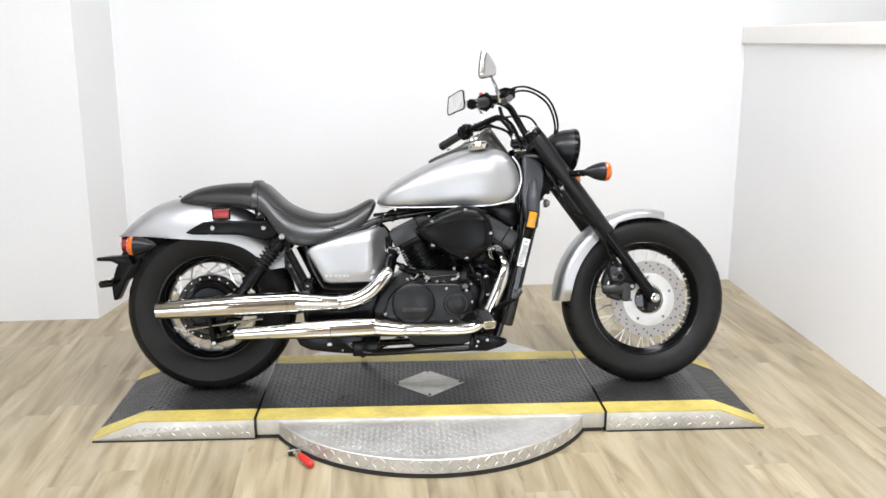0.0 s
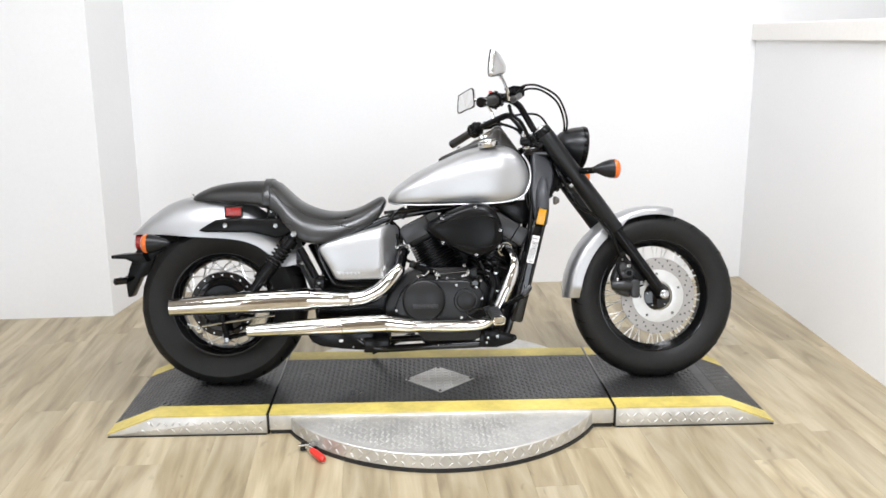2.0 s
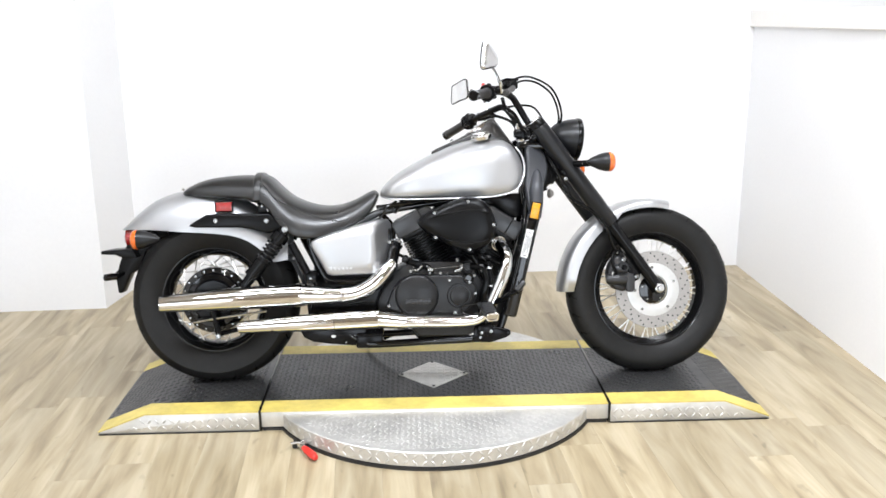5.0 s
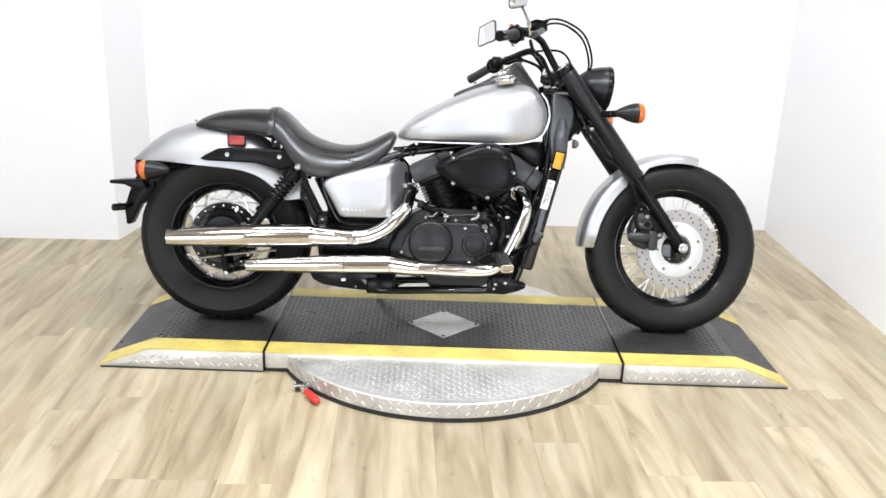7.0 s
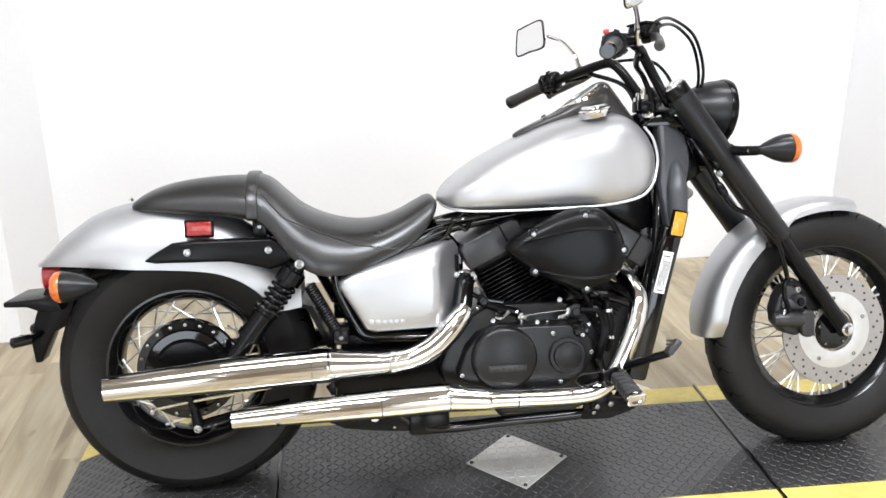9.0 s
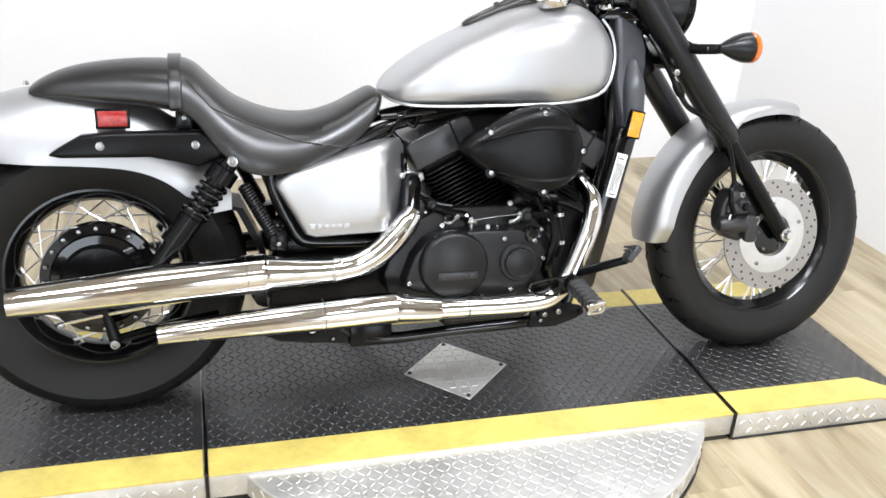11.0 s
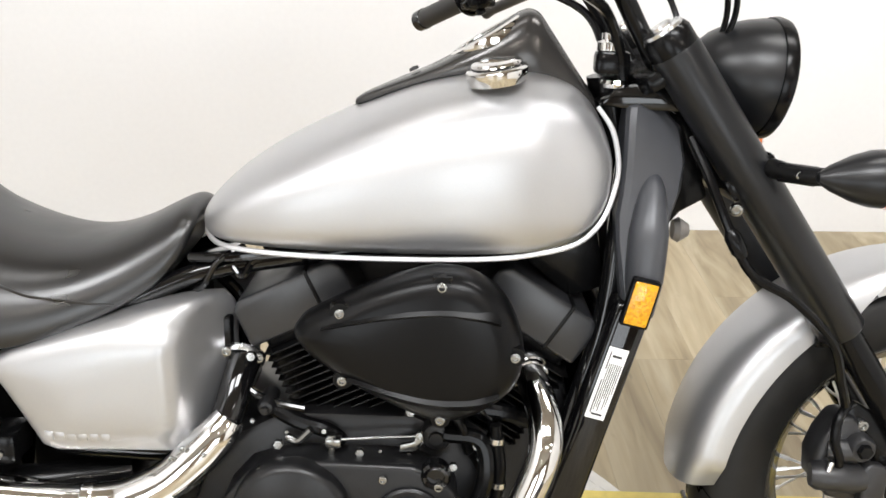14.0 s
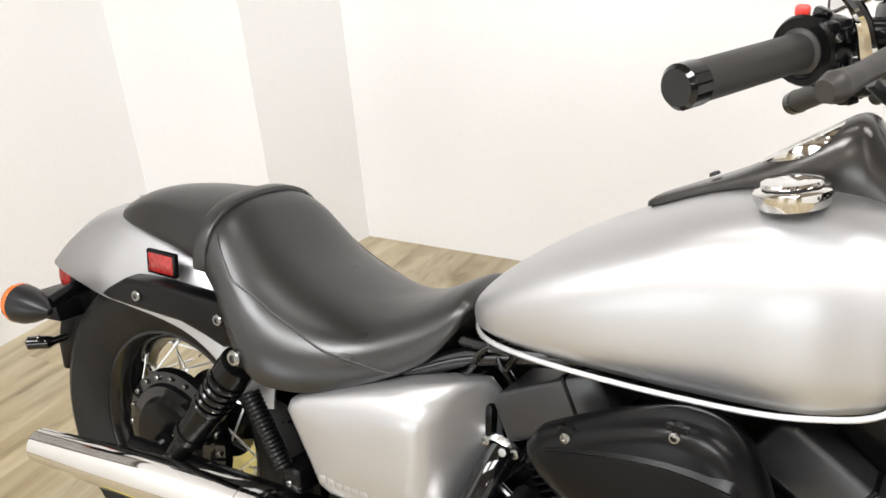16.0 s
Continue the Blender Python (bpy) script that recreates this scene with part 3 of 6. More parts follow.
def spokes(parent, hub_r, rim_r, hub_y, rim_y, count):
    for kind in range(4):
        side = -1 if kind < 2 else 1
        turn = 0.62 if kind % 2 else -0.62
        a = Vector((hub_r * math.cos(turn), side * hub_y, hub_r * math.sin(turn)))
        b = Vector((rim_r, side * rim_y, 0))
        own = tube([a, b], 0.0021, 6, smooth=False)
        tube([b + (a - b).normalized() * 0.021, b], 0.0034, 6, smooth=False, bm=own)
        me = mesh_of(own, M_SPOKE)
        for k in range(count // 4):
            share("spoke", me, parent, Matrix.Rotation(2 * math.pi * (k + 0.25 * kind) / (count // 4), 4, "Y"))


front_wheel = part("front_wheel", lathe([(0.0, -0.076), (0.03, -0.076), (0.052, -0.072), (0.056, -0.060), (0.056, -0.045), (0.03, -0.04), (0.028, 0.03), (0.05, 0.034), (0.05, 0.042), (0.02, 0.05), (0.0, 0.05)], 40), M_GLOSS, bike, "black front wheel with chrome wire spokes", m=STEER @ Matrix.Translation(FRONT))
part("tyre", tyre_bm(0.323, 0.222, 0.060), M_RUBBER, front_wheel, "black rubber tyre")
part("rim", rim_bm(0.229, 0.040), M_RIM, front_wheel, "gloss black rim")
tagged(part("tread_groove", groove_shade_mesh(0.323, 0.060, 26), M_GROOVE_SHADE, front_wheel, smooth=False), kind="stuff")
spokes(front_wheel, 0.046, 0.197, 0.036, 0.010, 48)
part("brake_disc", lathe([(0.098, -0.071), (0.147, -0.071), (0.148, -0.0735), (0.147, -0.076), (0.098, -0.076)], 80, closed=True), M_DISC, front_wheel, "drilled steel brake disc")
part("disc_carrier", lathe([(0.057, -0.066), (0.101, -0.069), (0.102, -0.078), (0.085, -0.080), (0.066, -0.080), (0.057, -0.078)], 60, closed=True), material("carrier_aluminium", (0.60, 0.60, 0.59), 0.42, 0.85, grain=0.05), front_wheel, "pale aluminium disc carrier")
# small black discs on the steel paint the dark of the drilled holes
hole_disc = mesh_of(lathe([(0.0, 0.0), (0.0034, 0.0), (0.0034, 0.0006), (0.0, 0.0006)], 10, "y"), M_GAP)
for k in range(54):
    a = 2 * math.pi * k / 54
    r = 0.128 + 0.012 * (k % 3 - 1)
    share("vent_hole", hole_disc, front_wheel, Matrix.Translation((r * math.cos(a), -0.0766, r * math.sin(a))))
for k in range(5):
    a = 2 * math.pi * (k + 0.3) / 5
    bolt(front_wheel, (0.086 * math.cos(a), -0.081, 0.086 * math.sin(a)), size=0.8)
    bolt(front_wheel, (0.043 * math.cos(a), -0.075, 0.043 * math.sin(a)), size=0.6)
rod("valve_stem", (0.10, 0.012, -0.165), (0.087, 0.012, -0.145), 0.004, M_IRON, front_wheel)

rear_wheel = part("rear_wheel", lathe([(0.0, -0.085), (0.03, -0.085), (0.060, -0.078), (0.100, -0.074), (0.104, -0.066), (0.124, -0.062), (0.127, -0.046), (0.09, -0.04), (0.06, 0.04), (0.09, 0.05), (0.06, 0.07), (0.0, 0.07)], 48), M_GLOSS, bike, "black rear wheel with a drum hub and wire spokes", m=Matrix.Translation(REAR))
part("tyre", tyre_bm(0.318, 0.198, 0.080), M_RUBBER, rear_wheel, "wide black rubber tyre")
part("rim", rim_bm(0.204, 0.055), M_RIM, rear_wheel, "gloss black rim")
tagged(part("tread_groove", groove_shade_mesh(0.318, 0.080, 22), M_GROOVE_SHADE, rear_wheel, smooth=False), kind="stuff")
spokes(rear_wheel, 0.118, 0.173, 0.050, 0.014, 40)
for k in range(20):
    a = 2 * math.pi * k / 20
    bolt(rear_wheel, (0.114 * math.cos(a), -0.0665, 0.114 * math.sin(a)), size=0.75)
part("brake_panel", lathe([(0.0, -0.100), (0.016, -0.100), (0.020, -0.090), (0.075, -0.086), (0.082, -0.076), (0.0, -0.076)], 40), M_SATIN, rear_wheel, "black drum brake panel")
rod("axle", (0, -0.14, 0), (0, 0.14, 0), 0.009, M_STEEL, rear_wheel)

# ---- rear frame, swingarm, brake linkage ----
for s in (-1, 1):
    part("swingarm", tube([(-0.30, s * 0.10, 0.335), (-0.45, s * 0.135, 0.33), (-0.70, s * 0.135, 0.318), (-0.86, s * 0.13, 0.312)], [0.026, 0.026, 0.024, 0.018], 12), M_SATIN, bike, "black steel swingarm tube")
part("torque_rod", tube([(-0.905, -0.125, 0.235), (-0.80, -0.125, 0.252), (-0.62, -0.13, 0.275)], 0.0042, 8), M_STEEL, bike, "steel brake rod")
arm = part("brake_arm", tube([(-0.826, -0.118, 0.30), (-0.812, -0.12, 0.24), (-0.80, -0.122, 0.19)], [0.014, 0.011, 0.014], 10), M_SATIN, bike, "black brake torque arm")
part("brake_stay", tube([(-0.80, -0.12, 0.19), (-0.70, -0.13, 0.215), (-0.58, -0.13, 0.235)], 0.011, 8, flat=0.5), M_SATIN, bike)
bolt(arm, (-0.80, -0.135, 0.185), size=1.7)
bolt(arm, (-0.905, -0.13, 0.232), size=1.1)
part("inner_mudguard", loft([[(x, y, z) for y in (-0.085, 0.085)] + [(x2, y, z2) for y in (0.085, -0.085)] for x, z, x2, z2 in ((-0.60, 0.47, -0.585, 0.478), (-0.53, 0.455, -0.515, 0.460), (-0.485, 0.36, -0.47, 0.36), (-0.47, 0.25, -0.455, 0.25))]), M_MATTE, bike, "black plastic inner mudguard")

# ---- rear fender ----
def arch(x, zt, zl, w, t=0.004, n=17, e=1.0):
    zs = zt - min(0.145, 0.93 * (zt - zl))

    def line(w, top, low):
        pts = [(x, -w, low)]
        for k in range(n):
            a = -math.pi / 2 + math.pi * k / (n - 1)
            s, c = math.sin(a), abs(math.cos(a))
            pts.append((x, w * math.copysign(abs(s) ** e, s), zs + (top - zs) * c ** e))
        return pts + [(x, w, low)]
    return line(w, zt, zl) + line(w - t, max(zt - t, zs + 0.0005), zl)[::-1]


FENDER = [(-1.165, .594, .586, .04), (-1.15, .608, .587, .052), (-1.12, .639, .588, .066), (-1.09, .664, .588, .077), (-1.04, .698, .586, .090), (-.985, .72, .582, .101), (-.93, .731, .578, .109), (-.88, .736, .575, .109), (-.80, .729, .569, .109), (-.74, .711, .56, .109), (-.69, .684, .542, .109), (-.65, .657, .515, .108), (-.61, .626, .478, .107), (-.592, .612, .461, .107), (-.54, .575, .468, .106)]
fender_rear = part("rear_fender", loft([arch(*row) for row in smooth_rows(FENDER, 43)]), M_SILVER, bike, "silver metallic rear fender", angle=60)
def settle(ob, half, shift):
    """Draws a centred part toward the near side, its near edge staying in place."""
    ob.matrix_basis = Matrix.Translation((0, -shift, 0)) @ Matrix.Diagonal((1, 1 - shift / half, 1, 1)) @ ob.matrix_basis


settle(fender_rear, .109, .004)
fender_rear.location.z -= 0.004
STAY = [(-.897, .597), (-.875, .612), (-.83, .637), (-.77, .641), (-.60, .640), (-.565, .622), (-.538, .598), (-.57, .575), (-.606, .565), (-.65, .577), (-.70, .588), (-.87, .591)]
for s in (-1, 1):
    stay = part("fender_stay", prism(STAY, s * 0.104, s * 0.146, 0.008, 3, "y"), M_MATTE, bike, "black fender stay cover", angle=50)
    bolt(stay, (-0.794, s * 0.147, 0.615), (0, s, 0), 1.5)
    bolt(stay, (-0.608, s * 0.147, 0.613), (0, s, 0), 1.5)
    refl = part("side_reflector", box_bm(0.068, 0.010, 0.042, (-0.769, s * 0.1125, 0.666), 0.003), M_SATIN, bike, "red side reflector in a black bezel")
    part("lens", box_bm(0.058, 0.008, 0.033, (-0.769, s * 0.1145, 0.666), 0.0025), M_RED, refl, "red lens")
    tab = part("seat_tab", box_bm(0.034, 0.014, 0.042, (-0.628, s * 0.1155, 0.661), 0.005), M_SATIN, bike)
    bolt(tab, (-0.628, s * 0.1225, 0.666), (0, s, 0), 0.8)

# tail: lamp, signals, plate bracket
tail_lamp = part("tail_lamp", loft([superring(x, 0, z, w, h, h, 20, 0.7, 0.7) for x, z, w, h in ((-1.165, .552, .03, .020), (-1.158, .555, .042, .034), (-1.13, .556, .046, .036), (-1.10, .556, .046, .034))]), M_RED, bike, "red tail lamp")
part("lamp_housing", loft([superring(x, 0, z, w, h, h, 20, 0.6, 0.6) for x, z, w, h in ((-1.112, .556, .05, .038), (-1.05, .565, .06, .03), (-.99, .57, .07, .015))]), M_MATTE, tail_lamp)
bracket = part("plate_bracket", prism([(-1.13, .585), (-1.09, .585), (-1.0, .575), (-1.0, .555), (-1.09, .50), (-1.108, .435), (-1.148, .415), (-1.182, .342), (-1.196, .342), (-1.203, .40), (-1.186, .46), (-1.165, .51)], -0.03, 0.03, 0.004, 2, "y"), M_MATTE, bike, "black plastic number plate bracket")
part("plate_flap", prism([(-1.238, .507), (-1.12, .514), (-1.105, .480), (-1.15, .476), (-1.185, .492), (-1.238, .494)], -0.085, 0.085, 0.004, 2, "y"), M_MATTE, bracket)
for s in (-1, 1):
    knob = part("plate_reflector", tube([(-1.232, s * 0.082, 0.406), (-1.228, s * 0.079, 0.4062), (-1.196, s * 0.055, 0.4085), (-1.19, s * 0.045, 0.41), (-1.17, s * 0.02, 0.42)], [0.006, 0.0135, 0.0135, 0.008, 0.008], 14, 3, smooth=False), M_GLOSS, bracket, "small black plate reflector")
    bolt(knob, (-1.210, s * 0.068, 0.419), (-0.2, -0.3, 1), 0.8)


def signal(name, at, forward, parent_m=None):
    """A bullet signal: body, lens and stalk; forward: which way its lens looks along x."""
    x, y, z = at
    f = forward
    body = part(name, lathe([(0.0, -0.062 * f), (0.006, -0.060 * f), (0.016, -0.045 * f), (0.028, -0.018 * f), (0.0345, 0.004 * f), (0.0355, 0.018 * f), (0.0, 0.018 * f)], 28, "x", at), M_SHELL, bike, "black bullet turn signal with an orange lens", m=parent_m)
    part("lens", lathe([(0.0355, 0.0182 * f), (0.0365, 0.024 * f), (0.034, 0.033 * f), (0.026, 0.040 * f), (0.012, 0.044 * f), (0.0, 0.0445 * f), (0.0, 0.0183 * f)], 28, "x", at), M_ORANGE, body, "orange lens")
    return body


for s in (-1, 1):
    b = signal("rear_signal", (-1.052, s * 0.178, 0.553), -1)
    part("stalk", tube([(-1.03, s * 0.155, 0.555), (-1.045, s * 0.10, 0.56), (-1.05, s * 0.05, 0.565)], [0.012, 0.013, 0.016], 12), M_MATTE, b)

# ---- seat ----
SEAT = [(-.2005, .706, .694, .070), (-.208, .716, .672, .088), (-.222, .718, .648, .100), (-.25, .705, .614, .112), (-.29, .684, .588, .128), (-.34, .667, .566, .148), (-.39, .663, .549, .168), (-.44, .670, .541, .184), (-.49, .687, .543, .192), (-.53, .709, .562, .186), (-.565, .740, .596, .174), (-.60, .773, .646, .158), (-.628, .785, .672, .148), (-.64, .782, .680, .142)]
seat = part("seat", loft([superring(x, 0, zb + 0.10 * (zt - zb), w, 0.90 * (zt - zb), 0.10 * (zt - zb), 44, 0.82, 0.8) for x, zt, zb, w in smooth_rows(SEAT, 48)]), M_LEATHER, bike, "black vinyl rider seat with a stitched seam", angle=70)
PILLION = [(-.648, .789, .682, .138), (-.68, .791, .688, .130), (-.73, .790, .695, .118), (-.78, .786, .699, .107), (-.83, .779, .705, .096), (-.875, .767, .710, .083), (-.91, .751, .714, .067), (-.928, .739, .718, .052), (-.934, .733, .720, .040)]
pillion = part("pillion_pad", loft([superring(x, 0, zb + 0.22 * (zt - zb), w, 0.78 * (zt - zb), 0.22 * (zt - zb), 40, 0.92, 0.7) for x, zt, zb, w in smooth_rows(PILLION, 32)]), M_LEATHER, bike, "black vinyl pillion pad on the fender", angle=70)


settle(seat, .190, .012)
settle(pillion, .13, .010)
pillion.location.z -= 0.007


def seat_band(x, dx, zt, zb, w, grow):
    return [superring(x + d, 0, zb + 0.10 * (zt - zb), w + g, 0.90 * (zt - zb) + g, 0.10 * (zt - zb) + g, 44, 0.82, 0.8) for d, g in ((-dx, -0.004), (-dx, grow), (-dx * 0.8, grow + 0.001), (dx * 0.8, grow + 0.001), (dx, grow), (dx, -0.004))]


part("strap", loft(seat_band(-0.642, 0.013, 0.788, 0.680, 0.145, 0.0035)), M_LEATHER, seat, "black vinyl strap across the seat", angle=70)
# piping that runs from the strap down to the front lower edge
pipe_rows = smooth_rows(SEAT, 48)
line = []
for x, zt, zb, w in pipe_rows:
    if -0.625 < x < -0.285:
        zm, up = zb + 0.10 * (zt - zb), 0.90 * (zt - zb)
        z = float(np.interp(x, (-0.625, -0.613, -0.57, -0.49, -0.40, -0.30, -0.28), (0.752, 0.738, 0.688, 0.650, 0.616, 0.599, 0.597)))
        c = min(1.0, max(0.0, (z - zm) / up)) ** (1 / 0.82)
        line.append((x, w * math.sqrt(1 - c * c) ** 0.82 + 0.0006, max(z, zm)))
for s in (-1, 1):
    part("seam", tube([(x, s * y, z) for x, y, z in line], 0.0019, 6, steps=2), M_LEATHER, seat)
part("seat_knob", lathe([(0, 0), (0.007, 0), (0.005, 0.008), (0, 0.009)], 10, "z", (-0.945, 0, 0.728)), M_CHROME, bike)

# ---- fuel tank ----
TANK = [(-.192, .712, .702, .030), (-.186, .724, .697, .080), (-.172, .742, .692, .116), (-.145, .766, .689, .140), (-.10, .797, .688, .157), (-.04, .830, .688, .168), (.03, .862, .688, .173), (.10, .891, .689, .174), (.17, .908, .690, .172), (.23, .912, .692, .164), (.275, .903, .698, .150), (.305, .886, .708, .140), (.328, .860, .726, .124), (.342, .830, .750, .104), (.349, .808, .772, .070)]


def tank_ring(x, zt, zb, w, n=20):
    """Full shoulders over a slightly drawn-in lower edge."""
    zm = zb + 0.42 * (zt - zb)
    right = []
    for k in range(n + 1):
        a = 0.5 * math.pi * k / n
        right.append((x, -w * math.sin(a) ** 0.76, zm + (zt - zm) * math.cos(a) ** 0.78))
    for k in range(1, 9):
        f = k / 8
        right.append((x, -w * (1 - 0.035 * f * f - 0.085 * f ** 6), zm + (zb - zm) * f))
    right.append((x, -w * 0.84, zb + 0.002))
    return right + [(x, -y, z) for x, y, z in right[::-1] if y < -1e-6]


tank = part("fuel_tank", loft([tank_ring(*row) for row in smooth_rows(TANK, 56)]), M_SILVER, bike, "silver metallic teardrop fuel tank", angle=62)
settle(tank, .174, .012)
LIP = [(-.19, .045, .700), (-.178, .095, .692), (-.150, .132, .686), (-.09, .153, .684), (0, .164, .684), (.10, .166, .685), (.19, .160, .687), (.25, .147, .692), (.30, .136, .704), (.332, .116, .728), (.349, .099, .765), (.353, .091, .80), (.343, .086, .842), (.322, .080, .872)]
for s in (-1, 1):
    part("seam_flange", tube([(x, s * y, z) for x, y, z in LIP], [0.0036] * 13 + [0.0030], 10, 6, flat=0.55), M_SILVER, tank, "bright welded tank seam")
CAP = pose(0.191, -0.102, 0.9085, 4, -10, 0) @ Matrix.Diagonal((1.03, 1.03, 0.74, 1))
cap = part("filler_cap", lathe([(0.0, -0.012), (0.034, -0.012), (0.0375, -0.001), (0.0385, 0.003), (0.0385, 0.011), (0.036, 0.0145), (0.029, 0.0155), (0.0, 0.0165)], 44, "z", m=CAP), M_CHROME, tank, "chrome filler cap", angle=40)
part("cap_groove", lathe([(0.0, 0.0150), (0.0290, 0.0150), (0.0295, 0.0185), (0.0, 0.0185)], 36, "z", m=CAP), M_GAP, cap, "dark groove round the cap")
part("cap_grip", lathe([(0.0, 0.0175), (0.0300, 0.0175), (0.0312, 0.0200), (0.0300, 0.0240), (0.0260, 0.0262), (0.0150, 0.0268), (0.0, 0.0270)], 36, "z", m=CAP), M_CHROME, cap, "raised chrome lid")

CONSOLE = [(.006, .861, .857, .008), (.02, .871, .861, .018), (.06, .889, .878, .032), (.11, .911, .896, .045), (.15, .934, .905, .054), (.19, .960, .907, .058), (.225, .985, .905, .058), (.245, .985, .900, .056), (.26, .968, .893, .053), (.30, .913, .872, .046), (.325, .880, .850, .040), (.332, .868, .845, .036)]
console = part("tank_console", loft([superring(x, 0, zb, w, zt - zb, 0.004, 28, 0.62, 0.7) for x, zt, zb, w in smooth_rows(CONSOLE, 36)]), material("console_black", (0.055, 0.053, 0.051), 0.24, 0.55, grain=0.06), bike, "dark grey tank console with a speedometer", angle=50)
settle(console, .058, .004)
# a black skirt stands in for the shadow between console and tank
part("gasket", loft([superring(x + 0.004 * (x < 0.1), 0, zb - 0.004, max(w - 0.003, 0.004), 0.002, 0.030, 28, 0.62, 0.5) for x, zt, zb, w in smooth_rows(CONSOLE, 36)]), M_GAP, console, "black skirt painting the shadow gap under the console", angle=50)
SPEEDO = pose(0.185, 0, 0.9485, 0, -32, 0) @ Matrix.Diagonal((1.10, 1.0, 0.8, 1))
speedo = part("speedometer", lathe([(0.0, -0.02), (0.050, -0.02), (0.053, 0.0), (0.052, 0.008), (0.047, 0.011), (0.043, 0.009), (0.043, 0.004), (0.0, 0.004)], 40, "z", m=SPEEDO), M_CHROME, console, "chrome ringed speedometer")
part("dial", lathe([(0.0, 0.0045), (0.0425, 0.0045), (0.0425, 0.0052), (0.0, 0.0052)], 40, "z", m=SPEEDO), M_LABEL, speedo)
part("warning_lamp", lathe([(0.0, 0.0), (0.007, 0.0), (0.006, 0.004), (0, 0.005)], 14, "z", m=pose(0.085, -0.010, 0.903, 0, -25, 0)), M_GAP, console)

# ---- steering head cover and radiator ----
M_SHROUD = material("shroud_grey", (0.046, 0.048, 0.054), 0.38, 0.1, grain=0.05)
for s in (-1, 1):
    rings = []
    for z, xa, xb, ya, yb in ((.878, .368, .400, .070, .050), (.872, .362, .414, .080, .058), (.845, .360, .438, .092, .070), (.80, .360, .446, .100, .082), (.765, .358, .440, .106, .096), (.735, .354, .428, .111, .110),
                              (.70, .356, .419, .120, .126), (.66, .362, .416, .130, .138), (.625, .367, .413, .136, .142), (.606, .370, .411, .136, .142), (.600, .374, .406, .128, .134)):
        xm, ym = xa + 0.45 * (xb - xa), ya + 0.30 * (yb - ya)
        rings.append([(x, s * y, z) for x, y in ((xa, .04), (xa, ya - .010), (xa + .004, ya - .003), (xa + .012, ya), (xm, ym), (xb - .016, yb), (xb - .006, yb - .003), (xb, yb - .014), (xb + .006, .04))])
    part("head_cover", loft(rings), M_SHROUD, bike, "dark grey steering head and radiator cover", angle=24)
    part("head_ear", prism([(.325, .872), (.345, .893), (.375, .900), (.430, .893), (.446, .876), (.430, .866), (.36, .868)], s * .022, s * .074, .005, 2, "y"), M_GLOSS, bike, "black bracket behind the tank")
    amb = part("front_reflector", box_bm(0.037, 0.014, 0.066, (0, 0, 0), 0.003, m=pose(0.384, s * 0.158, 0.634, 0, 12, 0)), M_SATIN, bike, "amber side reflector in a black bezel")
    part("lens", box_bm(0.031, 0.012, 0.059, (0, 0, 0), 0.0025, m=pose(0.384, s * 0.1605, 0.634, 0, 12, 0)), M_AMBER, amb, "amber lens")
    part("cover_column", tube([(.402, s * .070, .800), (.399, s * .098, .766), (.395, s * .1215, .715), (.393, s * .127, .655), (.392, s * .126, .606)], [0.004, 0.018, 0.0260, 0.0255, 0.018], 20, 6), M_SHROUD, bike, "rounded column of the head cover")
# solid black mass added to fill the dark gap between cover and fork
part("head_bracket", prism([(.403, .866), (.438, .860), (.488, .75), (.452, .728), (.43, .70), (.41, .62), (.38, .62), (.38, .80)], -0.055, 0.055, 0.008, 2, "y"), M_SATIN, bike, "black filler mass behind the steering head cover")
radiator = part("radiator", box_bm(0.04, 0.21, 0.40, (0, 0, 0), 0.006, m=pose(0.335, 0, 0.43, 0, 14, 0)), M_SATIN, bike, "black radiator between the frame tubes")
for s in (-1, 1):
    part("side_tank", box_bm(0.052, 0.034, 0.40, (0, 0, 0), 0.012, 3, m=pose(0.336, s * 0.122, 0.43, 0, 14, 0)), M_GLOSS, radiator, "gloss black radiator end tank")
warn = part("warning_label", box_bm(0.027, 0.0012, 0.106, (0, 0, 0), m=pose(0.355, -0.1402, 0.511, 0, 14, 0)), M_LABEL, radiator, "white printed label with unreadable print")
lab = pose(0.355, -0.1402, 0.511, 0, 14, 0)
own = bmesh.new()
for k, long in enumerate((0.070, 0.066, 0.071, 0.052, 0.069, 0.063, 0.044)):
    box_bm(0.0011, 0.0006, long, (-0.0056 + k * 0.0027, -0.0008, 0.030 - long / 2), m=None, bm=own)
for at, size in (((-0.0086, -0.0008, -0.02), (0.0016, 0.0006, 0.05)), ((-0.0086, -0.0008, 0.034), (0.0016, 0.0006, 0.026)), ((0.001, -0.0008, 0.041), (0.013, 0.0006, 0.0035)), ((0.001, -0.0008, -0.046), (0.015, 0.0006, 0.003))):
    box_bm(*size, at, m=None, bm=own)
bmesh.ops.transform(own, matrix=lab, verts=own.verts)
part("label_print", own, M_GAP, warn, smooth=False)

